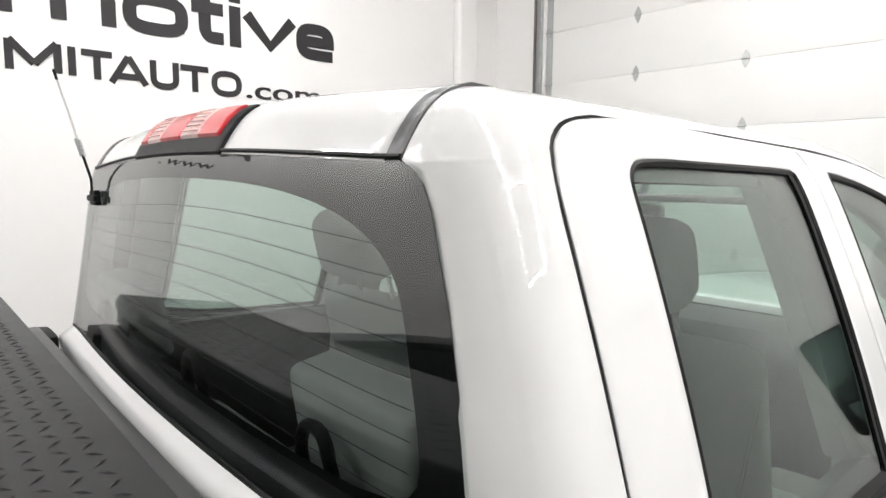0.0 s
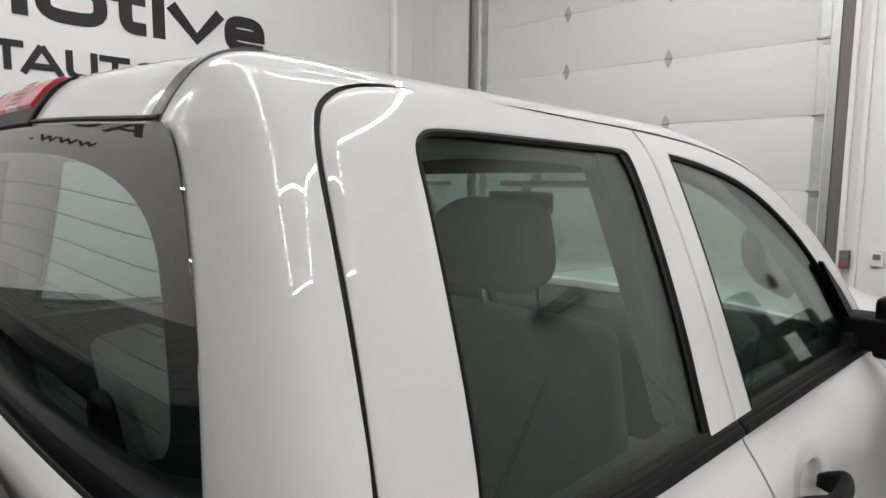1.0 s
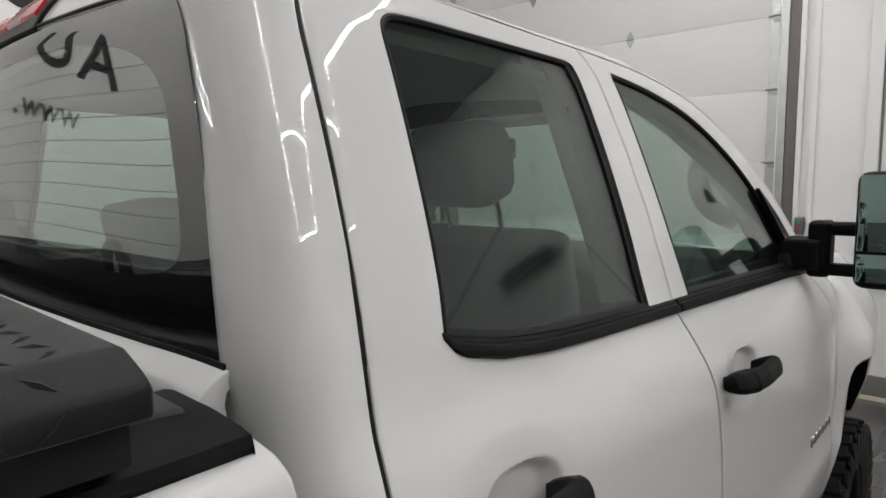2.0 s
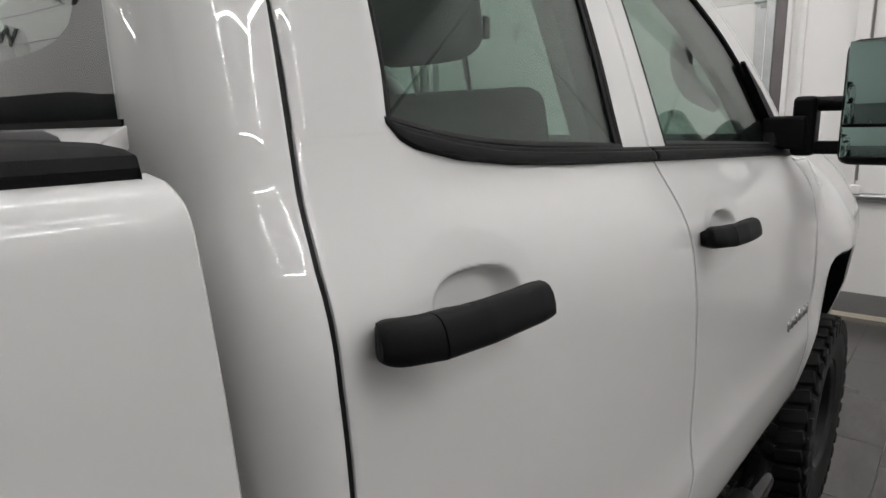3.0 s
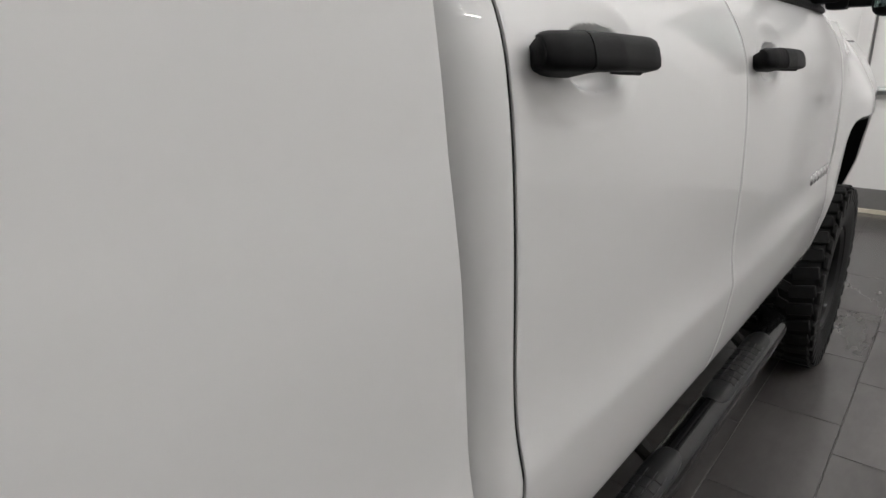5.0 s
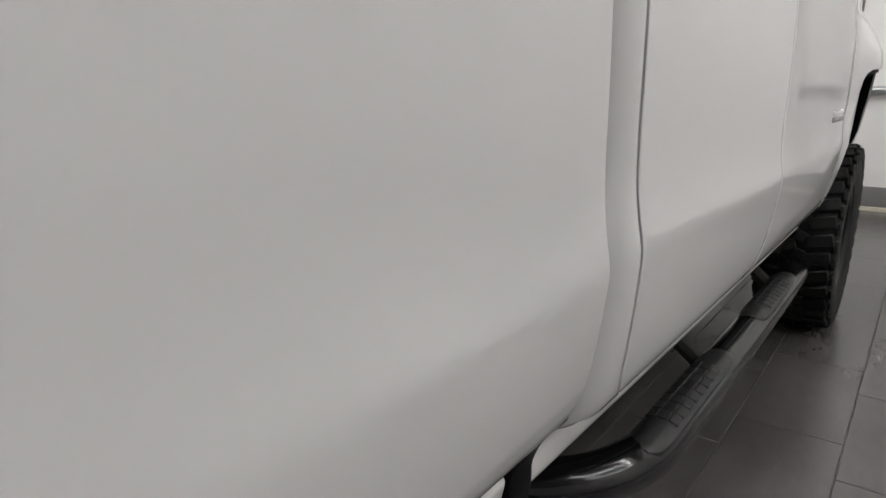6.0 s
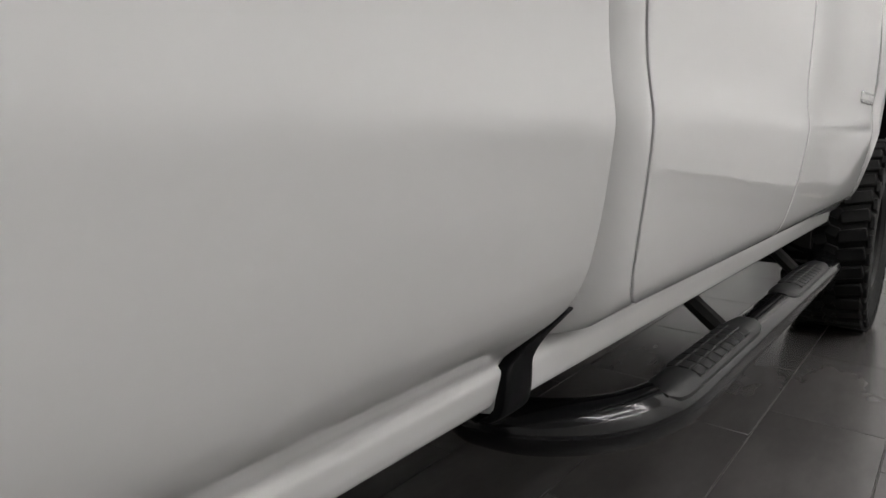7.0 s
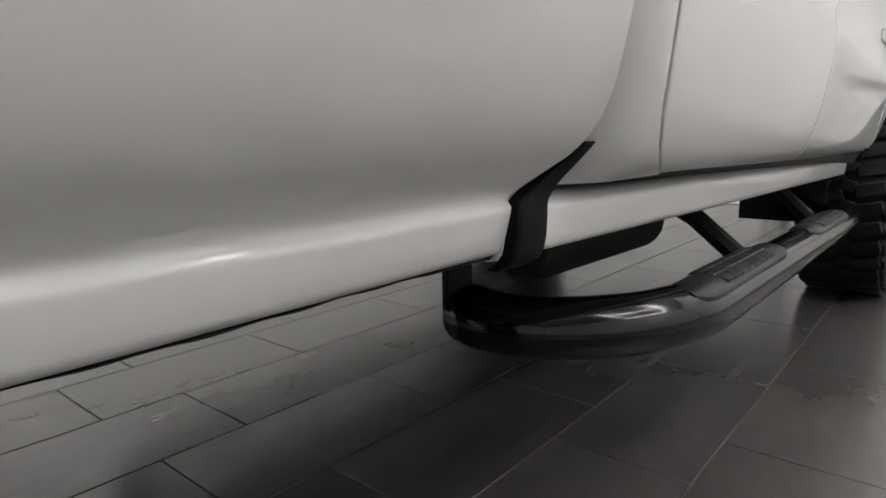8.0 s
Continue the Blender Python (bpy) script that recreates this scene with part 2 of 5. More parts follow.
def tube(path, radius, n=14, flat=1.0, cap=True, closed=False):
    """A round bar along a path; radius may be a list."""
    path = [Vector(p) for p in path]
    rows = []
    up = Vector((0, 0, 1))
    for i, p in enumerate(path):
        if closed:
            d = path[(i + 1) % len(path)] - path[i - 1]
        else:
            d = path[min(i + 1, len(path) - 1)] - path[max(i - 1, 0)]
        d.normalize()
        side = d.cross(up)
        if side.length < 0.05:
            side = d.cross(Vector((1, 0, 0)))
        side.normalize()
        top = side.cross(d)
        r = radius[i] if isinstance(radius, (list, tuple)) else radius
        rows.append([p + side * (r * math.cos(a)) + top * (r * flat * math.sin(a)) for a in [2 * math.pi * k / n for k in range(n)]])
    if closed:
        rows.append(rows[0])
    bm = grid(rows, closed=True)
    if closed:
        bmesh.ops.remove_doubles(bm, verts=bm.verts, dist=1e-6)
    elif cap:
        bm.verts.ensure_lookup_table()
        bm.faces.new([bm.verts[k] for k in range(n)])
        bm.faces.new([bm.verts[len(bm.verts) - 1 - k] for k in range(n)])
    return bm


def lathe(profile, n=48):
    """Turns (radius, x) about the x axis."""
    rows = [[Vector((x, r * math.cos(a), r * math.sin(a))) for a in [2 * math.pi * k / n for k in range(n)]] for r, x in profile]
    return grid(rows, closed=True)


def cylinder(a, b, r, n=16):
    return tube([a, b], r, n)


def mirrored(pts):
    return [[Vector((2 * XC - p[0], p[1], p[2])) for p in row] for row in pts]


def cushion(x0, x1, y0, y1, z0, z1, soft=0.05, m=Matrix.Identity(4)):
    bm = box(x0, x1, y0, y1, z0, z1, soft, 4)
    return shift(bm, m)


# ---- the room ----
def room():
    t = 0.2
    setting("floor", box(X0 - t, X1 + t, Y0 - t, Y1 + t, -0.2, -0.006), GROUT, "grey grout bed under dark floor tiles", "floor")
    setting("ceiling", box(X0 - t, X1 + t, Y0 - t, Y1 + t, H, H + 0.2), CEIL, "plain grey painted ceiling", "ceiling")
    setting("wall_west", box(X0 - t, X0, Y0 - t, Y1 + t, -0.006, H), WALL, "smooth white painted wall with dark lettering", "wall")
    setting("wall_east", box(X1, X1 + t, Y0 - t, Y1 + t, -0.006, H), WALL, "smooth white painted wall", "wall")
    setting("wall_south", box(X0, X1, Y0 - t, Y0, -0.006, H), WALL, "smooth white painted wall behind the truck", "wall")
    # north wall with the door opening
    bm = box(X0, DX0, Y1, Y1 + t, -0.006, H)
    add(bm, box(DX1, X1, Y1, Y1 + t, -0.006, H))
    add(bm, box(DX0, DX1, Y1, Y1 + t, DH, H))
    setting("wall_north", bm, WALL, "smooth white painted wall round an overhead door", "wall")
    setting("wall_bay", box(XB, X1 - 0.002, YB, Y1 - 0.002, 0.0, H - 0.004, 0.006), WALL, "plain white wall bay standing forward beside the overhead door", "wall")


DX0, DX1, DH = -4.72, -1.075, 4.3


def overhead_door():
    door = thing("overhead_door", "closed white sectional overhead door with steel hinges", "garage door", (DX0, Y1, 0))
    rows = [0.0, 0.10, 0.70, 1.30, 1.90, 2.507, 3.108, 3.70, 4.3]
    for a, b in zip(rows, rows[1:]):
        bm = box(DX0 + 0.004, DX1 - 0.004, Y1 + 0.05, Y1 + 0.095, a + 0.0012, b - 0.0012, 0.002, 2)
        for k in (0.33, 0.66):
            z = a + (b - a) * k
            add(bm, box(DX0 + 0.02, DX1 - 0.02, Y1 + 0.0494, Y1 + 0.052, z - 0.003, z + 0.003))
        part("panel", bm, DOORPAINT, door)
    part("backing", box(DX0, DX1, Y1 + 0.10, Y1 + 0.13, 0, DH), PLINTH, door)
    for x in (-3.53, -2.41):
        for z in rows[2:-1]:
            bm = bmesh.new()
            prof = [(0.0, -0.085), (0.030, -0.035), (0.034, 0.0), (0.030, 0.035), (0.0, 0.085)]
            vs = [bm.verts.new((x + s * px, Y1 + 0.043, z + pz)) for s, seq in ((1, prof), (-1, prof[-2:0:-1])) for px, pz in seq]
            f = bm.faces.new(vs)
            g = bmesh.ops.extrude_face_region(bm, geom=[f])
            for v in g["geom"]:
                if isinstance(v, bmesh.types.BMVert):
                    v.co.y += 0.006
            add(bm, cylinder((x - 0.04, Y1 + 0.042, z), (x + 0.04, Y1 + 0.042, z), 0.009, 8))
            add(bm, cylinder((x, Y1 + 0.044, z + 0.05), (x, Y1 + 0.036, z + 0.05), 0.007, 6))
            add(bm, cylinder((x, Y1 + 0.044, z - 0.05), (x, Y1 + 0.036, z - 0.05), 0.007, 6))
            part("hinge", bm, STEEL, door, "galvanised steel hinge plate")
    for x, s in ((DX0, 1), (DX1, -1)):
        part("end_stile", box(min(x, x + s * 0.085), max(x, x + s * 0.085), Y1 + 0.042, Y1 + 0.05, 0.01, DH - 0.01), STEEL, door, "galvanised end stile")
        for z in rows[1:-1]:
            bm = cylinder((x + s * 0.10, Y1 + 0.03, z), (x - s * 0.035, Y1 + 0.03, z), 0.012, 10)
            add(bm, box(min(x, x + s * 0.06), max(x, x + s * 0.06), Y1 + 0.03, Y1 + 0.043, z - 0.05, z + 0.05, 0.004))
            part("roller", bm, STEEL, door, "steel roller bracket")
        tr = box(x - s * 0.05 - 0.03, x - s * 0.05 + 0.03, Y1 - 0.05, Y1 - 0.004, 0.0, DH + 0.1)
        part("track", tr, STEEL, door, "galvanised vertical track")
    j = thing("door_jamb", "dark brown-grey jamb post beside the overhead door", "door frame", (DX1, Y1, 0), kind="structure")
    part("post", box(DX1 + 0.085, DX1 + 0.165, Y1 - 0.05, Y1 - 0.003, 0, H - 0.004, 0.006), DARKTRIM, j)
    part("edge_trim", box(DX1 + 0.167, DX1 + 0.205, Y1 - 0.06, Y1 - 0.003, 0, H - 0.004, 0.004), WALL, j, "white edge trim")
    part("edge_trim", box(DX1 + 0.26, DX1 + 0.30, Y1 - 0.03, Y1 - 0.003, 0, H - 0.004, 0.004), WALL, j, "white edge trim")
    j2 = thing("door_jamb", "dark steel jamb angle at the far side of the overhead door", "door frame", (DX0, Y1, 0), kind="structure")
    part("post", box(DX0 - 0.09, DX0 - 0.085 + 0.003, Y1 - 0.09, Y1 - 0.003, 0, H - 0.004), DARKTRIM, j2)


def column():
    c = thing("corner_column", "white painted boxed column in the room corner", "column", (X0 + 0.06, 4.8, 0), kind="structure")
    part("shaft", box(X0 + 0.002, X0 + 0.12, 4.66, 4.95, 0, H - 0.004, 0.045, 4), WALL, c)


def skirting():
    # dark band and pale line where wall meets floor
    setting("baseboard_north", box(DX1 + 0.32, XB - 0.003, Y1 - 0.018, Y1 - 0.002, 0.035, 0.20, 0.004), PLINTH, "dark grey band along the foot of the wall", "baseboard")
    setting("trim_north", box(DX1 + 0.32, XB - 0.003, Y1 - 0.03, Y1 - 0.002, 0.0, 0.034, 0.004), YELLOW, "pale line where wall meets floor", "trim")
    setting("baseboard_bay", box(XB - 0.016, X1 - 0.003, YB - 0.016, YB - 0.002, 0.0, 0.20, 0.004), PLINTH, "dark grey band along the foot of the wall", "baseboard")
    setting("baseboard_east", box(X1 - 0.018, X1 - 0.002, Y0 + 0.01, YB - 0.02, 0.035, 0.20, 0.004), PLINTH, "dark grey band along the foot of the wall", "baseboard")
    setting("baseboard_west", box(X0 + 0.002, X0 + 0.018, Y0 + 0.01, Y1 - 0.27, 0.0, 0.20, 0.004), PLINTH, "dark grey band along the foot of the wall", "baseboard")


def wall_text(text, y0, y1, z0, z1, name="wall_lettering", label="dark grey letters on a white wall"):
    c = bpy.data.curves.new("text", "FONT")
    c.body, c.extrude, c.bevel_depth, c.offset = text, 0.02, 0.0, 0.013
    o = new("text_tmp", c)
    bpy.context.view_layer.update()
    me = bpy.data.meshes.new_from_object(o.evaluated_get(bpy.context.evaluated_depsgraph_get()))
    bpy.data.objects.remove(o)
    co = np.array([v.co[:] for v in me.vertices])
    lo, hi = co.min(0), co.max(0)
    for v in me.vertices:
        u, w = (v.co.x - lo[0]) / (hi[0] - lo[0]), (v.co.y - lo[1]) / (hi[1] - lo[1])
        d = 0.002 + (v.co.z - lo[2]) / (hi[2] - lo[2]) * 0.006
        v.co = Vector((X0 + d, y0 + u * (y1 - y0), z0 + w * (z1 - z0)))
    me.materials.append(LETTER)
    return tagged(new(name, me), label, "lettering")


def bar_letter(strokes, y0, y1, z0, z1, w):
    """A letter of plain bars: strokes in a unit square."""
    bm = bmesh.new()
    for k, ((a, b), (c, d)) in enumerate(strokes):
        p, q = Vector((y0 + a * (y1 - y0), z0 + b * (z1 - z0))), Vector((y0 + c * (y1 - y0), z0 + d * (z1 - z0)))
        n = (q - p).normalized()
        n = Vector((-n.y, n.x)) * w / 2
        f = bm.faces.new([bm.verts.new((X0 + 0.008 + 0.0008 * k, *e)) for e in (p + n, q + n, q - n, p - n)])
        g = bmesh.ops.extrude_face_region(bm, geom=[f])
        for v in g["geom"]:
            if isinstance(v, bmesh.types.BMVert):
                v.co.x -= 0.006
    return tagged(part("wall_lettering", bm, LETTER, None, "dark grey block letter on a white wall"), category="lettering")


def stroke_letter(strokes, y0, y1, z0, z1, w):
    """A heavy rounded letter: each stroke a ribbon of width w along a path in a unit square."""
    bm = bmesh.new()
    for k, (pts, closed) in enumerate(strokes):
        path = [Vector((y0 + w / 2 + a * (y1 - y0 - w), z0 + w / 2 + b * (z1 - z0 - w))) for a, b in pts]
        n = len(path)
        rows = []
        for i, p in enumerate(path):
            d = (path[(i + 1) % n] - path[i - 1]) if closed else path[min(i + 1, n - 1)] - path[max(i - 1, 0)]
            d.normalize()
            if not closed and i in (0, n - 1):
                p = p + d * (w / 2 if i else -w / 2) * 0.98
            side = Vector((-d.y, d.x)) * w / 2
            rows.append([Vector((X0 + x, *(p + side * q))) for x, q in ((0.002, 1), (0.008 + 0.001 * k, 1), (0.008 + 0.001 * k, -1), (0.002, -1))])
        if closed:
            rows.append(rows[0])
        add(bm, grid(rows, closed=True))
    return tagged(part("wall_lettering", bm, LETTER, None, "heavy dark grey letter on a white wall"), category="lettering")


def rounded(a0, a1, n=28, k=3.2, cx=0.5, cy=0.5, rx=0.5, ry=0.5):
    """Places along a squarish ring from one angle to another, in degrees."""
    out = []
    for q in range(n + 1):
        t = radians(lerp(a0, a1, q / n))
        c, s_ = math.cos(t), math.sin(t)
        e = (abs(c) ** k + abs(s_) ** k) ** (-1 / k)
        out.append((cx + rx * c * e, cy + ry * s_ * e))
    return out


def lettering():
    ring = [(rounded(0, 360)[:-1], True)]
    arch = [(0, 0), (0, 0.5)] + rounded(180, 0, 16, 3.2, 0.25, 0.55, 0.25, 0.45) + [(0.5, 0.3), (0.5, 0)]
    arch2 = [(0.5, 0.3), (0.5, 0.5)] + rounded(180, 0, 16, 3.2, 0.75, 0.55, 0.25, 0.45) + [(1, 0.3), (1, 0)]
    tee = [([(0.35, 1.0), (0.35, 0.4)] + rounded(180, 270, 10, 2.6, 0.8, 0.3, 0.45, 0.3) + [(1, 0.0)], False), ([(0, 0.72), (1, 0.72)], False)]
    eye = [([(0, 0), (0, 0.64)], False), ([(0, 0.98), (0, 1.0)], False)]
    vee = [([(0, 1), (0.5, 0.06), (1, 1)], False)]
    ee = [(rounded(0, 270, 26) + [(0.9, 0.0), (0.95, 0.0)], False), ([(0.34, 0.5), (0.68, 0.5)], False)]
    for strokes, a, b, z0, z1 in (([(arch, False), (arch2, False)], 0.20, 1.00, 3.19, 3.52), (ring, 1.05, 1.57, 3.175, 3.52), (tee, 1.60, 1.88, 3.18, 3.63), (eye, 1.935, 2.03, 3.18, 3.68), (vee, 2.08, 2.58, 3.165, 3.505), (ee, 2.60, 3.02, 3.165, 3.515)):
        stroke_letter(strokes, a, b, z0, z1, 0.106)
    bar_letter((((0.07, 0), (0.07, 1)), ((0.07, 1), (0.5, 0.25)), ((0.5, 0.25), (0.93, 1)), ((0.93, 1), (0.93, 0))), 0.24, 0.60, 2.785, 3.005, 0.055)
    bar_letter((((0.5, 0), (0.5, 1)),), 0.63, 0.71, 2.78, 3.0, 0.055)
    bar_letter((((0.5, 0), (0.5, 0.9)), ((0, 0.89), (1, 0.89))), 0.735, 0.955, 2.77, 2.995, 0.052)
    bar_letter((((0.03, 0), (0.5, 0.95)), ((0.5, 0.95), (0.97, 0)), ((0.22, 0.26), (0.78, 0.26))), 0.935, 1.215, 2.757, 2.985, 0.050)
    stroke_letter([([(0, 1), (0, 0.4)] + rounded(180, 360, 16, 2.8, 0.5, 0.4, 0.5, 0.4) + [(1, 1)], False)], 1.24, 1.475, 2.742, 2.975, 0.052)
    bar_letter((((0.5, 0), (0.5, 0.9)), ((0, 0.89), (1, 0.89))), 1.49, 1.73, 2.745, 2.97, 0.052)
    stroke_letter([(rounded(0, 360, 28, 2.6)[:-1], True)], 1.755, 2.035, 2.728, 2.957, 0.052)
    wall_text(".com", 2.075, 2.86, 2.735, 2.85)
    # the start of both rows, seen mirrored in the rear glass
    wall_text("www", -2.05, -1.32, 2.60, 2.76)
    wall_text(".", -1.28, -1.22, 2.60, 2.65)
    wall_text("A", -2.46, -1.94, 3.10, 3.56)
    wall_text("U", -1.86, -1.42, 3.10, 3.56)


def ceiling_lights():
    """Linear lamps in a ladder of long rectangles, and an added fill rectangle behind."""
    y0, y1 = 0.0, 2.75
    bars = [((xa, y), (xb, y)) for y in (y0, y1) for xa, xb in ((-3.5, -0.3), (-0.3, 2.8), (2.8, 4.65))]
    bars += [((x, y0), (x, y1)) for x in (-3.5, -0.3, 2.8, 4.65)]
    # unseen rear-west rectangle, added to brighten the rear glass, seats and toolbox
    bars += [((x, ya), (x, yb)) for x in (-4.9, -2.9) for ya, yb in ((-6.2, -4.0), (-4.0, -1.8))]
    bars += [((-4.9, y), (-2.9, y)) for y in (-6.2, -1.8)]
    for (xa, ya), (xb, yb) in bars:
        lamp = thing("ceiling_light", "white linear ceiling lamp in a rectangular row, rear rectangle added as fill", "ceiling light", ((xa + xb) / 2, (ya + yb) / 2, H - 0.06), "linear lamps on the ceiling")
        hx, hy = (0.016, abs(yb - ya) / 2 - 0.03) if xa == xb else (abs(xb - xa) / 2 - 0.03, 0.016)
        mx, my = (xa + xb) / 2, (ya + yb) / 2
        part("housing", box(mx - hx - 0.01, mx + hx + 0.01, my - hy - 0.01, my + hy + 0.01, H - 0.05, H - 0.003, 0.006), WALL, lamp)
        part("diffuser", box(mx - hx, mx + hx, my - hy, my + hy, H - 0.075, H - 0.051, 0.006), LAMP, lamp, "glowing white diffuser")


room()
overhead_door()
column()
skirting()
lettering()
ceiling_lights()

# ---- the truck's shape ----
# the flank's lean from upright by height, in degrees; its outline is the running sum
LEAN = [(0.40, -5), (0.57, -12), (0.60, -35), (0.625, -60), (0.638, -52), (0.652, -34), (0.672, -20), (0.69, -14), (0.72, -11.5), (0.77, -7.5), (0.84, -5), (0.870, -4), (0.882, -2), (0.889, 2), (0.895, 7), (0.905, 9.5), (0.925, 9), (0.95, 6), (0.97, 3), (1.0, 0), (1.02, -1), (1.05, -1.3), (1.10, -0.7), (1.15, -0.2), (1.20, 0.5), (1.25, 1.2), (1.30, 2.4), (1.35, 4.6), (1.38, 7.0), (1.42, 14.0), (1.45, 20.5), (1.48, 27.0), (1.51, 30.5), (1.535, 27.0), (1.56, 18.6), (1.70, 18.9), (1.90, 21.6), (2.0, 23.0), (2.02, 27), (2.06, 35), (2.084, 38), (2.16, 40)]
_z = np.arange(0.4, 2.15, 0.00125)
_k = np.exp(-0.5 * (np.arange(-24, 25) * 0.00125 / 0.004) ** 2)


def outline(lean, z, x):
    """Places along the flank from its lean, standing at x where the height is z."""
    g = np.tan(np.radians(np.interp(_z, *zip(*lean))))
    g = np.convolve(np.pad(g, 24, mode="edge"), _k / _k.sum(), mode="valid")
    s = -np.cumsum(g) * 0.00125
    return s + x - np.interp(z, _z, s)


_x = outline(LEAN, 2.02, -0.275)
RAKE = 0.022          # the truck stands nose-down by this slope


def side_x(y, z):
    """The flank: metres to the right at a place along the truck and a height."""
    return float(np.interp(z + RAKE * y, _z, _x))


def curve(keys):
    ks, vs = zip(*keys)
    return lambda s: float(np.interp(s, ks, vs))


c_gap = curve(((0.60, 0.16), (0.622, 0.145), (0.635, 0.09), (0.66, 0.035), (0.70, 0.008), (0.76, -0.002), (0.90, -0.004), (1.06, -0.014), (1.38, -0.016), (1.48, -0.010), (1.56, 0.004), (1.72, 0.027), (1.83, 0.035), (1.93, 0.0415), (1.97, 0.0440), (2.0, 0.0485), (2.02, 0.0535), (2.035, 0.0605), (2.047, 0.0715), (2.056, 0.0845), (2.0635, 0.100), (2.069, 0.118), (2.074, 0.142), (2.0775, 0.17), (2.080, 0.200), (2.09, 0.27)))
b_gap = curve(((0.60, 0.84), (0.70, 0.862), (0.86, 0.892), (1.10, 0.890), (1.24, 0.878), (1.37, 0.855), (1.45, 0.825), (1.53, 0.805), (1.70, 0.812), (1.94, 0.797), (2.07, 0.780)))
f_gap = curve(((0.58, 1.90), (0.64, 1.94), (0.72, 1.985), (0.84, 2.04), (1.02, 2.085), (1.24, 2.06), (1.34, 2.00), (1.42, 1.92), (1.47, 1.865), (1.50, 1.85)))
belt = curve(((0.13, 1.612), (0.138, 1.600), (0.150, 1.587), (0.17, 1.577), (0.24, 1.561), (0.342, 1.549), (0.50, 1.539), (0.796, 1.526), (1.19, 1.509), (1.65, 1.490), (1.85, 1.478), (2.0, 1.47)))
belt_top = curve(((0.13, 1.614), (0.142, 1.606), (0.229, 1.588), (0.313, 1.575), (0.433, 1.566), (0.69, 1.555), (0.89, 1.549), (1.377, 1.530), (1.85, 1.508)))
GAP = 0.0033


def dent(y, z, cy, cz):
    """The scoop behind a door handle."""
    q = abs((y - cy - 0.014) / 0.080) ** 2.6 + abs((z - cz + 0.005 + 0.03 * (y - cy)) / 0.043) ** 2.6
    w = ((y - cy + 0.002) / 0.135) ** 2 + ((z - cz + 0.006) / 0.088) ** 2
    u = min(1.0, max(0.0, (1.06 - q) / 0.80))
    return -0.022 * u * u * (3 - 2 * u) - 0.010 * max(0.0, 1 - w) ** 1.3


def flip(pts, left):
    return mirrored(pts) if left else pts


def into(left):
    return (0.009 if left else -0.009, 0, 0)


def door_panel(rear_edge, front_edge, handle, bottom, ny, nz, left, ga=0.0021, gb=0.0021):
    """The metal below the belt line, from the gap behind to the gap in front."""
    def finer(n, mid):
        """Steps from 0 to 1, closer together round the handle."""
        s = np.linspace(0, 1, 400)
        c = np.cumsum(1 + 3.0 * np.exp(-((s - mid) / 0.13) ** 2))
        return np.interp(np.linspace(c[0], c[-1], n + 1), c, s)
    pts = []
    us = finer(ny, (handle[0] - rear_edge(1.4)) / (front_edge(1.4) - rear_edge(1.4)))
    for v in finer(nz, (handle[1] - 0.63) / 0.92):
        row = []
        for u in us:
            z = 1.2
            for _ in range(4):
                y = lerp(rear_edge(z) + ga, front_edge(z) - gb, u)
                top = belt(y) if y > 0.137 else 1.602
                z = lerp(bottom(y), top, v)
            x = side_x(y, z) + dent(y, z, *handle)
            row.append((x, y, z))
        pts.append(row)
    return sheet(flip(pts, left), into(left), 0.002, keep=lambda p: p.y < 0.137 and p.z > 1.5985 and p.y > 0.008)


def bend(loop, i, u):
    """A place on the soft curve between point i and the next."""
    a, b, c, d = [Vector(loop[(i + k) % len(loop)]) for k in (-1, 0, 1, 2)]
    return 0.5 * ((2 * b) + (c - a) * u + (2 * a - 5 * b + 4 * c - d) * u * u + (3 * b - a - 3 * c + d) * u ** 3)


def ring_panel(outer, inner, n, left, steps=7, soft=(0, 0)):
    """Metal between an outer rim and a window's rim, both as (y, z) loops; the rims are resampled to n."""
    rows = []
    for s in range(steps + 1):
        rows.append([])
    k = len(outer)
    per = max(2, n // k)
    for i in range(k):
        for q in range(per):
            u = q / per
            if soft[0] <= i < soft[1]:
                a = bend(outer, i, u)
                b = bend(inner, i, u)
            else:
                a = Vector(outer[i]).lerp(Vector(outer[(i + 1) % k]), u)
                b = Vector(inner[i]).lerp(Vector(inner[(i + 1) % k]), u)
            for s in range(steps + 1):
                p = a.lerp(b, s / steps)
                rows[s].append(Vector((side_x(p.x, p.y), p.x, p.y)))
    # rolled rims
    free = [p.y < 0.14 and p.z < 1.600 for p in rows[0]]
    rows[0] = [p + Vector((0.0003, 0, 0)) if k else p for p, k in zip(rows[0], free)]
    first = [p + Vector((-0.0006 if k else -0.009, 0, 0)) for p, k in zip(rows[0], free)]
    soft = [p + Vector((-0.0003 if k else -0.0018, 0, 0)) for p, k in zip(rows[0], free)]
    rows[0] = [p if k else p.lerp(q, min(0.5, 0.0025 / max((q - p).length, 1e-4))) for p, q, k in zip(rows[0], rows[1], free)]
    last = [p + Vector((-0.020, 0, 0)) for p in rows[-1]]
    lsoft = [p + Vector((-0.0018, 0, 0)) for p in rows[-1]]
    rows[-1] = [p.lerp(q, min(0.5, 0.004 / max((q - p).length, 1e-4))) for p, q in zip(rows[-1], rows[-2])]
    full = [first, soft] + rows + [lsoft, last]
    return grid(flip(full, left), closed=True)


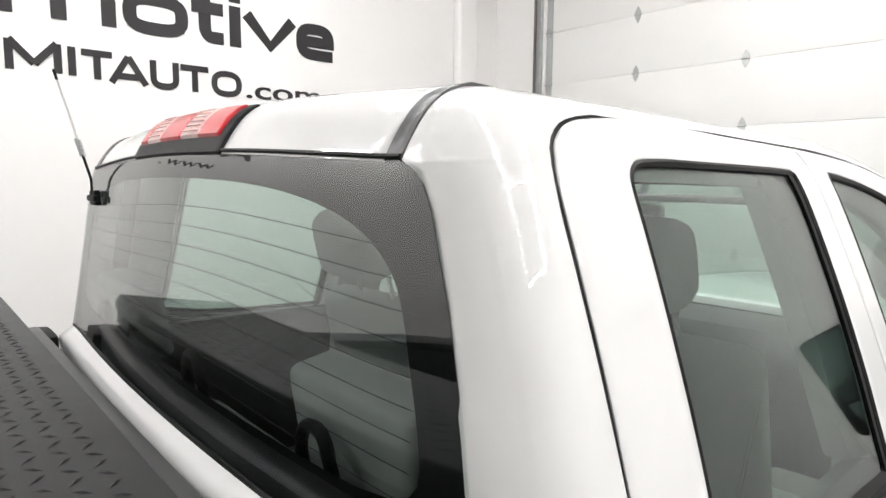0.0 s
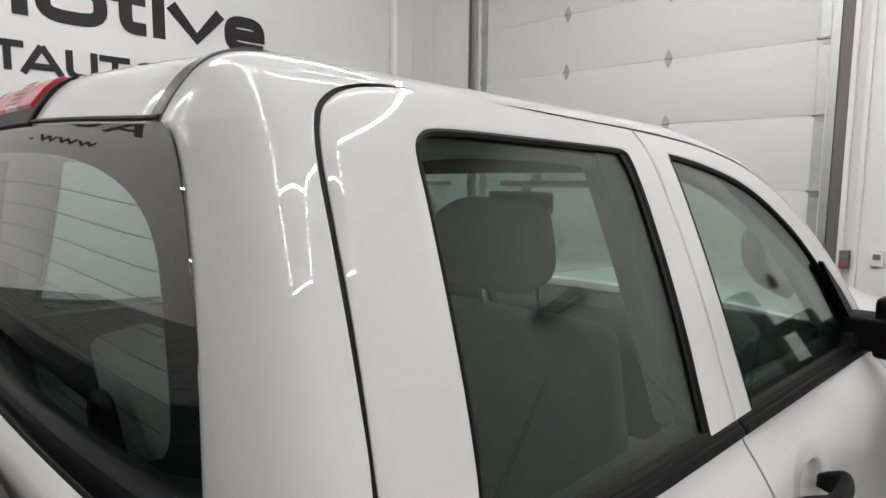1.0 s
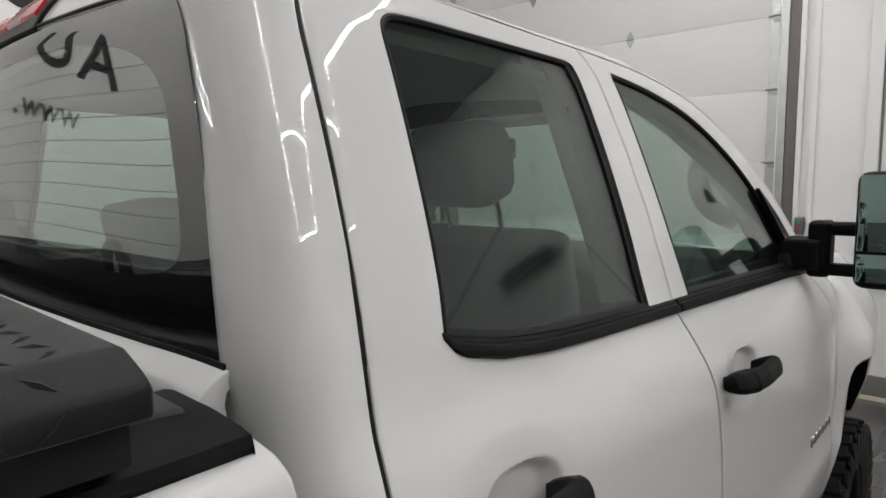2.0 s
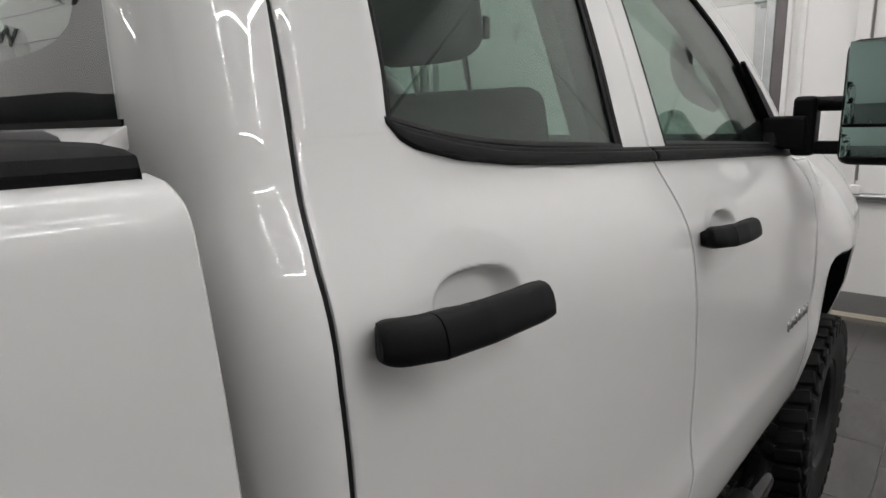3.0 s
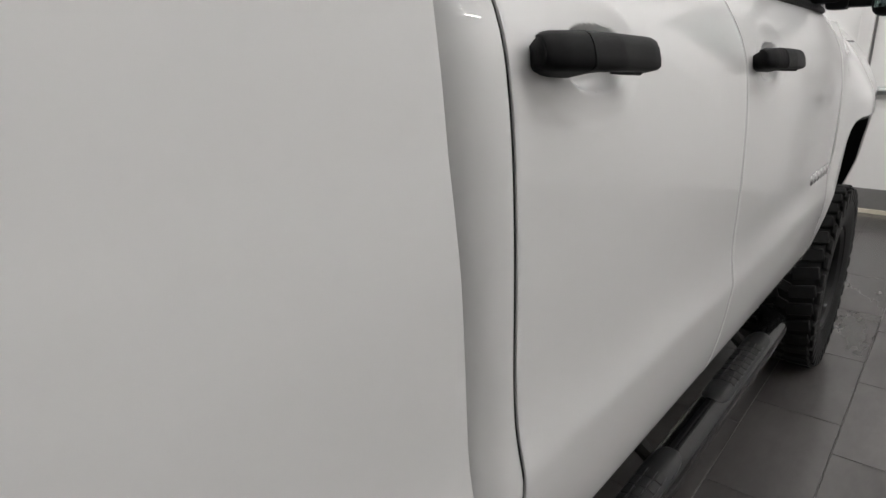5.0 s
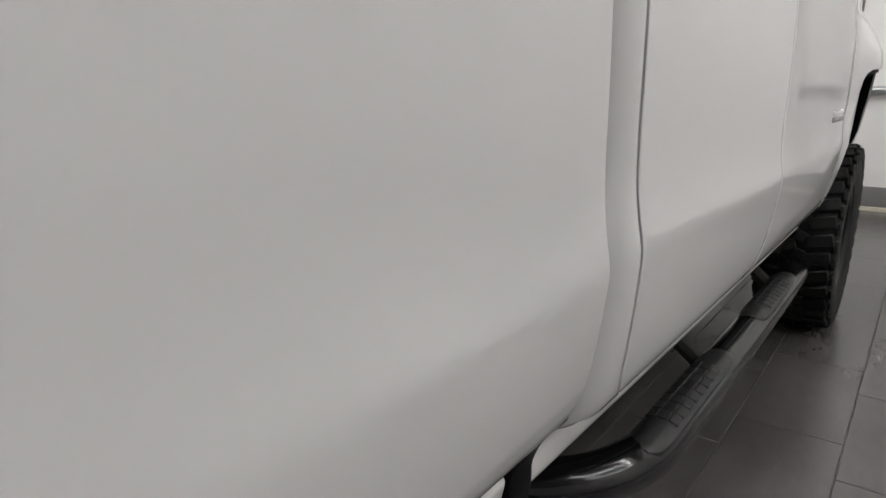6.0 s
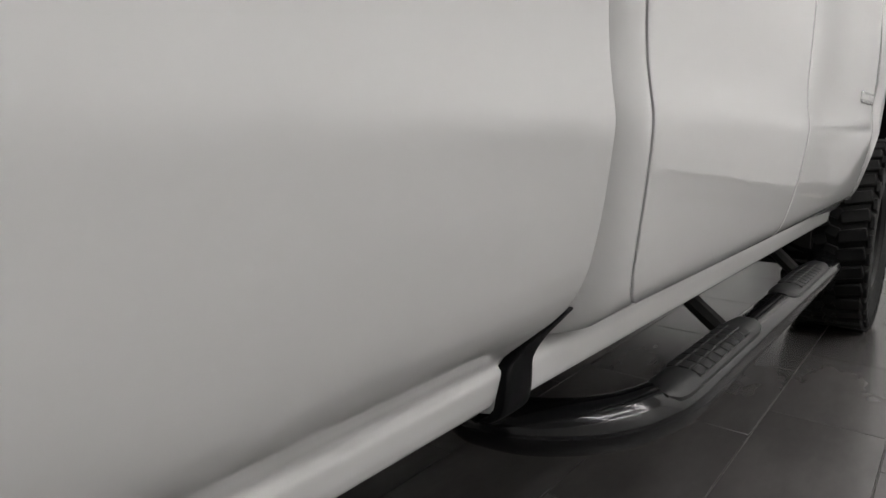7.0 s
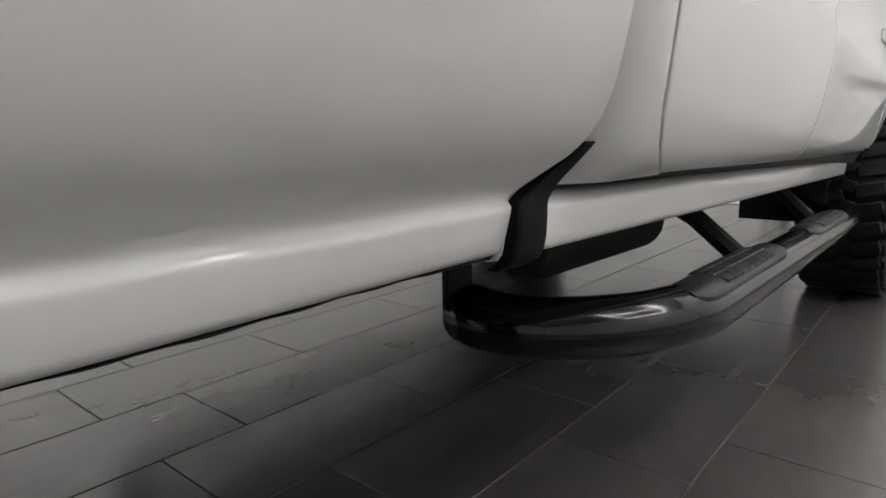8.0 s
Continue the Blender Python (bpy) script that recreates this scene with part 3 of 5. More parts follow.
REAR_OUT = [(0.0132, 1.594), (0.0215, 1.65), (0.0308, 1.74), (0.039, 1.83), (0.0457, 1.93), (0.0528, 2.0), (0.067, 2.0352), (0.088, 2.0530), (0.115, 2.0648), (0.153, 2.0722), (0.24, 2.0785), (0.36, 2.077), (0.52, 2.070), (0.66, 2.066), (0.775, 2.062), (0.7875, 2.03), (0.7945, 1.97), (0.8015, 1.90), (0.8065, 1.80), (0.809, 1.70), (0.8055, 1.60), (0.804, 1.530), (0.60, 1.536), (0.40, 1.546), (0.24, 1.561), (0.150, 1.5875), (0.137, 1.595), (0.07, 1.593)]
REAR_IN = [(0.139, 1.612), (0.150, 1.66), (0.160, 1.74), (0.168, 1.83), (0.174, 1.90), (0.178, 1.95), (0.181, 1.99), (0.187, 2.010), (0.203, 2.023), (0.225, 2.028), (0.28, 2.030), (0.37, 2.029), (0.52, 2.027), (0.63, 2.025), (0.694, 2.022), (0.708, 2.008), (0.713, 1.97), (0.714, 1.90), (0.712, 1.80), (0.707, 1.70), (0.699, 1.62), (0.694, 1.553), (0.58, 1.559), (0.40, 1.568), (0.26, 1.582), (0.172, 1.599), (0.150, 1.604), (0.142, 1.607)]
FRONT_OUT = [(0.807, 1.530), (0.809, 1.62), (0.812, 1.72), (0.808, 1.84), (0.801, 1.95), (0.791, 2.03), (0.782, 2.062), (0.92, 2.055), (1.08, 2.041), (1.22, 2.018), (1.35, 1.983), (1.47, 1.935), (1.58, 1.874), (1.69, 1.795), (1.79, 1.705), (1.87, 1.615), (1.905, 1.555), (1.865, 1.480), (1.60, 1.491), (1.30, 1.504), (1.05, 1.515)]
FRONT_IN = [(0.886, 1.549), (0.884, 1.62), (0.881, 1.72), (0.878, 1.84), (0.875, 1.95), (0.871, 2.005), (0.880, 2.021), (0.95, 2.015), (1.06, 2.000), (1.19, 1.974), (1.31, 1.936), (1.42, 1.884), (1.52, 1.822), (1.61, 1.744), (1.69, 1.660), (1.74, 1.600), (1.76, 1.560), (1.745, 1.515), (1.58, 1.521), (1.30, 1.533), (1.05, 1.543)]


def inset_loop(loop, d):
    """A loop of (y, z) drawn in by d."""
    n = len(loop)
    out = []
    for i in range(n):
        a, b, c = Vector(loop[i - 1]), Vector(loop[i]), Vector(loop[(i + 1) % n])
        t = (c - a).normalized()
        out.append(b + Vector((t.y, -t.x)) * d)
    return out


def window_parts(door, inner, left, seal):
    """Rubber round the opening and the pane."""
    # sharp corners stay tight
    tight = []
    for i, p in enumerate(inner):
        a, b, c = Vector(inner[i - 1]), Vector(p), Vector(inner[(i + 1) % len(inner)])
        if (b - a).angle(c - b) > 0.9:
            tight += [b + (a - b).normalized() * 0.012, b + (a - b).normalized() * 0.003, b + (c - b).normalized() * 0.003, b + (c - b).normalized() * 0.012]
        else:
            tight.append(b)
    inner = tight
    n = len(inner)
    loops = []
    for d, dx in ((-0.003, -0.003), (0.003, 0.0005), (seal, -0.003), (seal + 0.002, -0.014), (-0.003, -0.016)):
        loops.append([Vector((side_x(p.x, p.y) + dx, p.x, p.y)) for p in inset_loop(inner, d)])
    rows = []
    for lp in loops:
        rows.append(smooth_path(lp, n * 4, True))
    part("window_seal", grid(flip(rows + [rows[0]], left), closed=True), SEAL, door, "black rubber window seal")
    rim = smooth_path([Vector((0, p.x, p.y)) for p in inset_loop(inner, seal - 0.002)], n * 3, True)
    mid = sum(rim, Vector()) / len(rim)
    rows = []
    for s in (1.0, 0.8, 0.55, 0.3, 0.08):
        rows.append([Vector((side_x(q.y, q.z) - 0.008, q.y, q.z)) for q in [mid.lerp(p, s) for p in rim]])
    back = [[p - Vector((0.004, 0, 0)) for p in row] for row in rows]
    bm = grid(flip(rows, left), closed=True)
    add(bm, grid(flip(back, left), closed=True))
    bmesh.ops.remove_doubles(bm, verts=bm.verts, dist=1e-5)
    holes = [e for e in bm.edges if len(e.link_faces) == 1]
    loops2 = bmesh.ops.edgeloop_fill(bm, edges=[e for e in holes if all((v.co - Vector((v.co.x, mid.y, mid.z))).length < 0.09 for v in e.verts)])
    g = part("window_glass", bm, GLASS, door, "green-tinted side glass")
    g.visible_shadow = False


# ---- the truck ----
truck = thing("pickup_truck", "white lifted crew pickup truck with black trim and step bars", "truck", (XC, 0.0, 0.0))


def door_handle(door, y0, z0, left):
    """Pull bar with its lock cover."""
    bx = side_x(y0 + 0.12, z0) + 0.005
    def place(x, y, z):
        x = bx + x
        y = y if y < 0.0625 else 0.0625 + (y - 0.0625) * 0.95
        return Vector((2 * XC - x if left else x, y0 + y, z0 + z - 0.055 * y))
    def bar(a, b, n):
        rows = []
        for i in range(n + 1):
            q = i / n
            y = lerp(a, b, q - 0.12 * math.sin(2 * math.pi * q))
            u = y / 0.274
            h = float(np.interp(y, [0.006, 0.010, 0.018, 0.0625, 0.2, 0.25, 0.266, 0.274], [0.0135, 0.0165, 0.0185, 0.0200, 0.0206, 0.0206, 0.0198, 0.0170]))
            ho = float(np.interp(y, [0.006, 0.010, 0.018, 0.25, 0.266, 0.274], [0.0175, 0.0210, 0.0232, 0.0230, 0.0222, 0.0185]))
            hb = float(np.interp(y, [0.006, 0.010, 0.03, 0.055, 0.075, 0.09, 0.10, 0.215, 0.226, 0.258, 0.268, 0.274], [0.0185, 0.0230, 0.0275, 0.0298, 0.0302, 0.0265, 0.0225, 0.0215, 0.0275, 0.0275, 0.0250, 0.0200]))
            out = float(np.interp(u, [0.0, 0.03, 0.10, 0.23, 0.5, 0.88, 0.97, 1.0], [0.026, 0.036, 0.048, 0.0605, 0.0635, 0.0585, 0.0555, 0.051]))
            arch = max(0.0, math.sin(math.pi * min(1, max(0, (u - 0.36) / 0.57)))) if 0.36 < u < 0.93 else 0.0
            inn = -0.011 + 0.051 * min(1.0, arch * 1.6)
            w = out - inn
            prof = [(inn, -hb * 0.95), (inn + w * 0.42, -hb), (out - 0.013, -ho * 1.02), (out - 0.004, -ho * 0.92), (out, -ho * 0.72), (out - 0.0005, -ho * 0.3), (out - 0.004, h * 0.35), (out - 0.009, h * 0.78), (out - 0.015, h * 0.96), (out - 0.023, h), (inn + w * 0.50, h * 0.82), (inn + w * 0.25, h * 0.42), (inn, -h * 0.1)]
            cut = 0.034 * max(0.0, 1 - y / 0.0625)        # the rear end slopes back under
            rows.append([place(px, y + cut * min(1.0, max(0.0, (out - px) / (out - inn))) ** 1.3, pz) for px, pz in prof])
        bm = grid(rows, closed=True)
        bm.verts.ensure_lookup_table()
        m = len(rows[0])
        bm.faces.new([bm.verts[k] for k in range(m)])
        bm.faces.new([bm.verts[n * m + k] for k in range(m)])
        return bm
    part("handle", bar(0.0625, 0.274, 64), BLACKPLASTIC, door, "black plastic pull handle", 72.0)
    part("lock_cover", bar(0.006, 0.061, 14), BLACKPLASTIC, door, "black plastic lock cover", 72.0)


def flank(left):
    s = -1 if left else 1
    # rear door
    d = part("rear_door", door_panel(c_gap, b_gap, (0.186, 1.408), lambda y: 0.634 - RAKE * y, 150, 150, left, ga=GAP), WHITE, truck)
    part("window_frame", ring_panel(REAR_OUT, REAR_IN, 200, left, soft=(1, 12)), WHITE, d)
    window_parts(d, REAR_IN, left, 0.0085)
    door_handle(d, 0.0, 1.4200, left)
    molding(d, 0.134, 0.8025, left, True)
    # black strip at the front edge of the pane
    rows = []
    for k in range(25):
        z = lerp(1.546, 2.018, k / 24)
        e = float(np.interp(z, [1.553, 1.62, 1.70, 1.80, 1.90, 1.97, 2.02], [0.694, 0.699, 0.707, 0.712, 0.714, 0.713, 0.700]))
        rows.append([Vector((side_x(e, z) - 0.004, e - w, z)) for w in (0.021, 0.017, 0.009, 0.0)])
    part("glass_run", slab(flip(rows, left), (0.003 * s * -1, 0, 0)), SEAL, d, "black glass run channel")
    # front door
    d = part("front_door", door_panel(b_gap, f_gap, (1.054, 1.368), lambda y: 0.634 - RAKE * y, 120, 104, left), WHITE, truck)
    part("window_frame", ring_panel(FRONT_OUT, FRONT_IN, 140, left, soft=(7, 15)), WHITE, d)
    window_parts(d, FRONT_IN, left, 0.009)
    door_handle(d, 0.868, 1.3800, left)
    molding(d, 0.8085, 1.845, left, False)
    badge(d, left)
    # mirror sail
    tri = [(1.606, 1.748), (1.611, 1.755), (1.70, 1.677), (1.757, 1.61), (1.80, 1.55), (1.80, 1.512), (1.68, 1.518), (1.715, 1.58), (1.66, 1.662)]
    bm = bmesh.new()
    f = bm.faces.new([bm.verts.new((side_x(y, z) + 0.012, y, z)) for y, z in tri])
    g = bmesh.ops.extrude_face_region(bm, geom=[f])
    for v in g["geom"]:
        if isinstance(v, bmesh.types.BMVert):
            v.co.x -= 0.03
    if left:
        for v in bm.verts:
            v.co.x = 2 * XC - v.co.x
    part("mirror_sail", bm, BLACKPLASTIC, d, "black mirror base cover")
    # rocker
    rows = []
    prof = [(-0.20, 0.570), (-0.150, 0.5565), (-0.127, 0.5565), (-0.117, 0.559), (-0.112, 0.565), (-0.1105, 0.573), (-0.1085, 0.597), (-0.1095, 0.606), (-0.114, 0.6125), (-0.122, 0.617), (-0.135, 0.620), (-0.17, 0.622)]
    for k in range(61):
        y = lerp(-0.186, 1.955, k / 60)
        rows.append([Vector((px, y, pz - RAKE * y)) for px, pz in prof])
    part("rocker_panel", sheet(flip(rows, left), into(left), 0.003), WHITE, truck)
    # dark jamb behind the gaps, door trim inside
    rows = []
    for k in range(30):
        z = lerp(0.60, 1.57, k / 29)
        rows.append([Vector((side_x(y, z) - 0.045, y, z - RAKE * y)) for y in np.linspace(-0.06, 2.10, 30)])
    part("door_trim", slab(flip(rows, left), (-0.02 * s, 0, 0)), TRIMDARK, truck, "dark inner door trim")
    rows = []
    for k in range(20):
        z = lerp(1.55, 2.05, k / 19)
        rows.append([Vector((side_x(y, z) - 0.03 - 0.03 * abs(y - 0.805) / 0.1, y, z)) for y in (0.70, 0.74, 0.79, 0.84, 0.89)])
    part("pillar_trim", slab(flip(rows, left), (-0.04 * s, 0, 0)), TRIM, truck, "grey centre pillar trim")
    for edge, za, zb, dep in ((c_gap, 0.625, 2.075, 0.0034), (b_gap, 0.63, 2.06, 0.0022), (f_gap, 0.63, 1.47, 0.0022)):
        rows = []
        for k in range(60):
            z = lerp(za, zb, k / 59)
            rows.append([Vector((side_x(edge(z) + w, z) - dep, edge(z) + w, z)) for w in (-0.02, 0.0, 0.02)])
        part("gap_rubber", slab(flip(rows, left), (-0.004 * s, 0, 0)), SEAL, truck, "black rubber in the door gap")
    pillar(left)
    rail(left)
    fender(left)
    bed_side(left)
    step_bar(left)
    tow_mirror(left)


def molding(door, y0, y1, left, kick):
    rows = []
    n = 60
    for k in range(n + 1):
        y = lerp(y0, y1, k / n)
        zb, zt = belt(y) - 0.001, belt_top(y) + 0.004
        h = zt - zb
        w = 0.012 * min(1.0, (k + 3) / 9) if kick else 0.012
        row = []
        for u, o in ((0.0, -0.004), (0.02, 0.004), (0.15, 0.85), (0.40, 1.0), (0.62, 0.80), (0.66, 0.45), (0.80, 0.40), (1.0, -0.5)):
            z = zb + h * u
            row.append(Vector((side_x(y, z) + w * o, y, z)))
        rows.append(row)
    part("belt_molding", sheet(flip(rows, left), into(left), 0.0015), BLACKPLASTIC, door, "black belt line molding")


def badge(door, left):
    """Unreadable chrome script: a row of small plain bars."""
    bm = bmesh.new()
    y = 1.735
    for k in range(11):
        w = 0.020 if k % 3 else 0.024
        z = 0.962 - RAKE * (y - 1.7) - 0.004 * (k % 2)
        h = 0.013 if k % 2 else 0.017
        x = side_x(y, z)
        add(bm, box(x - 0.004, x + 0.004, y, y + w, z - h, z + h, 0.003, 2))
        if k % 2 == 0:
            add(bm, box(x - 0.004, x + 0.005, y + w * 0.3, y + w * 0.6, z - h - 0.004, z + h + 0.003, 0.002, 1))
        y += w + 0.005
    if left:
        for v in bm.verts:
            v.co.x = 2 * XC - v.co.x
    part("badge", bm, CHROME, door, "small chrome badge in plain bars")


# cab corner: plan outline by height
def rear_y(z):
    return float(np.interp(z, [0.6, 1.56, 1.61, 1.90, 2.02, 2.065], [-0.092, -0.10, -0.100, -0.0715, -0.058, -0.03])) 


def bulge(x):
    u = abs(x - XC) / 0.70
    return -0.024 * max(0.0, 1 - u * u)


def crown(x):
    """How far the roof rises towards its middle."""
    return 0.020 * max(0.0, 1 - ((x - XC) / 0.60) ** 2) ** 1.2


glass_x = curve(((1.50, -0.185), (1.61, -0.207), (1.70, -0.232), (1.78, -0.252), (1.89, -0.286), (1.97, -0.316), (2.01, -0.338), (2.028, -0.372), (2.2, -0.372)))
ROOF_D = [0.0, 0.012, 0.026, 0.042, 0.065, 0.10, 0.15, 0.30, 0.72]
ROOF_Z = [2.020, 2.042, 2.063, 2.081, 2.0955, 2.106, 2.113, 2.125, 2.140]
_d = np.linspace(0, 0.75, 751)
_rz = np.convolve(np.pad(np.interp(_d, ROOF_D, ROOF_Z), 12, mode="reflect", reflect_type="odd"), np.ones(25) / 25, mode="valid")
CR = 0.085


def roof_z(d, y):
    drop = 0.030 * max(0.0, (y - 0.35) / 0.75) ** 2
    return float(np.interp(d, _d, _rz)) - drop - 0.013 * max(0.0, y - 0.1)


def roof_d(z):
    return float(np.interp(z, _rz, _d))


def corner_path(z, x_from, y_to, n):
    """Places round the rear corner at one height, from x_from on the back to y_to on the flank."""
    d = roof_d(z) if z > 2.02 else 0.0
    xs, yr = (-0.275 - d, -0.058 + d) if z > 2.02 else (side_x(0.03, z), rear_y(z))
    r = max(CR - d, 0.03)
    cx, cy = xs - r, yr + r
    lens = [max(0.0, cx - x_from), r * math.pi / 2, max(0.0, y_to - cy)]
    start = 0.0
    if x_from > cx:                       # starts inside the arc
        a = math.asin(min(1.0, (x_from - cx) / r))
        start = r * a
    total = lens[0] + lens[1] + lens[2] - start
    if y_to < cy:
        total -= r * math.asin(min(1.0, (cy - y_to) / r))
    out = []
    for k in range(n + 1):
        s = total * k / n + start
        if s < lens[0]:
            x, y = x_from + s, yr
        elif s < lens[0] + lens[1]:
            a = (s - lens[0]) / r
            x, y = cx + r * math.sin(a), cy - r * math.cos(a)
        else:
            x, y = xs, cy + s - lens[0] - lens[1]
        if z <= 2.02:
            x = x if s < lens[0] + lens[1] * 0.5 else x + (side_x(y, z) - side_x(0.03, z)) * min(1.0, (2.02 - z) / 0.1)
        out.append(Vector((x, y + bulge(min(x, -0.28)), z)))
    return out


def pillar(left):
    rows = []
    zs = list(np.linspace(0.628, 1.5, 44)) + list(np.linspace(1.515, 2.0, 40)) + list(np.linspace(2.006, 2.0798, 40))
    for z in zs:
        if z < 1.60:
            xf = float(np.interp(z, [0.6, 1.55, 1.62], [-0.22, -0.22, -0.207]))
        else:
            xf = glass_x(z)
        rows.append(corner_path(z, xf, c_gap(z) - GAP, 34))
    part("cab_corner_panel", sheet(flip(rows, left), into(left), 0.002), WHITE, truck)


def rail(left):
    """Body side above the doors, from the rear corner to the foot of the windscreen post."""
    s = -1 if left else 1
    seam = [(0.10, 2.0815), (0.24, 2.0855), (0.36, 2.0815), (0.52, 2.0745), (0.66, 2.0705), (0.78, 2.0665), (0.92, 2.0595), (1.08, 2.0455), (1.225, 2.0225), (1.355, 1.9875), (1.475, 1.939), (1.585, 1.878), (1.695, 1.799), (1.795, 1.709), (1.877, 1.619), (1.93, 1.54), (1.96, 1.49)]
    fine = smooth_path([(0, y, z) for y, z in seam], 90)
    rows = []
    for p in fine:
        a = max(0.0, min(1.0, (p.y - 0.9) / 0.5))
        row = [Vector((side_x(p.y, p.z) - 0.022, p.y, p.z)), Vector((side_x(p.y, p.z) - 0.003, p.y, p.z))]
        for d, dx, dz in ((0.0415, 0.003, 0.003), (0.047, 0.006, 0.007), (0.053, 0.012, 0.013), (0.06, 0.019, 0.0185), (0.067, 0.026, 0.0235), (0.075, 0.034, 0.027), (0.083, 0.043, 0.030), (0.091, 0.051, 0.0325), (0.0975, 0.060, 0.034)):
            q = Vector((side_x(p.y, p.z) - dx, p.y + 0.5 * a * dz, p.z + dz * (1 - 0.25 * a)))
            w = Vector((-0.275 - d, p.y, roof_z(d, p.y)))
            row.append(w.lerp(q, max(0.0, min(1.0, (p.y - 0.55) / 0.4))))
        row.append(row[-1] + Vector((-0.012, 0.0, -0.02)))
        rows.append(row)
    part("roof_rail", grid(flip(rows, left)), WHITE, truck)
    # rear corner of the rail, round to the drip channel
    rows = []
    for d in (0.0415, 0.047, 0.053, 0.06, 0.067, 0.075, 0.083, 0.091, 0.0975):
        rows.append(corner_path(roof_z(d, 0.0), -0.372, 0.125, 24))
    part("roof_corner", grid(flip(rows, left)), WHITE, truck)
    # black drip molding
    rows = []
    for k in range(50):
        u = k / 49
        y = -0.0575 + 1.19 * u ** 1.6
        rows.append([])
        for x, o in ((-0.3705, -0.004), (-0.371, 0.0015), (-0.376, 0.0), (-0.3835, -0.003), (-0.391, 0.0), (-0.396, 0.0015), (-0.4, -0.004)):
            dy = y + 0.058
            d = min(-0.275 - x, dy) if dy > 0 else 0.0
            rows[-1].append(Vector((x, y + bulge(x), (roof_z(d, y) if dy > 0 else 2.02 + dy * 1.5) + o + 0.0015 - 0.0055 * min(1.0, max(0.0, (y - 0.02) / 0.1)))))
    part("drip_molding", grid(flip(rows, left)), SATIN, truck, "dark grey roof drip molding")


def roof_point(x, y):
    dx = 0.705 - abs(x - XC)
    dy = y + 0.058
    d = min(dx, dy)
    return Vector((x, y + bulge(x), roof_z(max(d, 0.0), y) + crown(x)))


def roof():
    rows = []
    ys = [-0.058 + 1.165 * (k / 60) ** 2.0 for k in range(61)]
    xs = list(np.linspace(-0.399, 2 * XC + 0.399, 49))
    for y in ys:
        rows.append([roof_point(x, y) for x in xs])
    part("roof", sheet(rows, (0, 0.012, -0.002), 0.002), WHITE, truck)
    rows = [[roof_point(x, y) + Vector((0, 0.0, -0.070)) for x in np.linspace(-0.34, 2 * XC + 0.34, 20)] for y in np.linspace(0.0, 1.06, 20)]
    part("headliner", slab(rows, (0, 0, -0.02)), HEADLINER, truck, "grey cloth headliner")


def rear_window():
    zs = list(np.linspace(1.612, 2.026, 26))
    rows = []
    for z in zs:
        xe = glass_x(z) - 0.003
        rows.append([Vector((x, rear_y(z) - 0.001 + bulge(x), z + crown(x) * (z - 1.612) / 0.414)) for x in np.linspace(xe, 2 * XC - xe, 41)])
    g = part("rear_window", slab(rows, (0, 0.005, 0)), GLASSREAR, truck, "tinted rear window with heating lines")
    g.visible_shadow = False
    # black printed band
    def at(x, z, o=0.0012):
        return Vector((x, rear_y(z) + bulge(x) + o, z + crown(x) * (z - 1.612) / 0.414))
    zi0, zi1 = 1.683, 1.985
    n = 96
    outer, inner = [], []
    for k in range(n):
        a = 2 * math.pi * k / n
        c, s_ = math.cos(a), math.sin(a)
        q = 1.0 / max(abs(c), abs(s_))
        u, w = c * q, s_ * q
        z = lerp(1.613, 2.024, (w + 1) / 2)
        outer.append(at(XC + u * (glass_x(z) - 0.004 - XC), z))
        k = 4.2 if s_ > 0 else 9
        e = (abs(c) ** k + abs(s_) ** k) ** (-1 / k)
        u, w = c * e, s_ * e
        z = lerp(zi0, zi1, (w + 1) / 2)
        inner.append(at(XC + u * (min(glass_x(z), -0.20) - 0.068 - XC), z))
    mid = [a.lerp(b, 0.5) for a, b in zip(outer, inner)]
    mid = [Vector((p.x, rear_y(p.z - crown(p.x)) + bulge(p.x) + 0.0014, p.z)) for p in mid]
    part("black_border", grid([outer, mid, inner], closed=True), FRIT, g, "black printed glass border")
    for k in range(9):
        z = 1.70 + k * 0.030
        w = 0.655
        pts = [at(x, z + 0.004 * math.sin(6 * x), 0.0015) for x in np.linspace(XC - w, XC + w, 30)]
        part("heating_line", tube(pts, 0.0005, 4), DARK, g, "thin dark heating line")
    pts = [Vector((x, rear_y(2.026) + bulge(x) - 0.002, 2.0255 + crown(x))) for x in np.linspace(-0.372, 2 * XC + 0.372, 40)]
    part("top_seal", tube(pts, 0.0032, 6), SEAL, g, "thin black seal along the roof edge")
    # rubber foot of the glass and the painted back panel
    rows = [[Vector((x, rear_y(z) - 0.0022 + bulge(x), z)) for x in np.linspace(-0.205, 2 * XC + 0.205, 31)] for z in (1.606, 1.6145)]
    part("glass_foot", slab(rows, (0, 0.02, 0)), SEAL, truck, "black rubber foot of the rear window")
    rows = []
    for z, o in ((0.68, 0.0), (1.0, 0.0), (1.4, -0.018), (1.54, -0.032), (1.575, -0.036), (1.587, -0.033), (1.596, -0.022), (1.604, -0.010), (1.609, 0.0), (1.610, 0.015)):
        rows.append([Vector((x, -0.100 + bulge(x) * 0.9 + o, z)) for x in np.linspace(-0.20, 2 * XC + 0.20, 31)])
    part("cab_back_panel", sheet(rows, (0, 0.03, 0), 0.003), WHITE, truck)


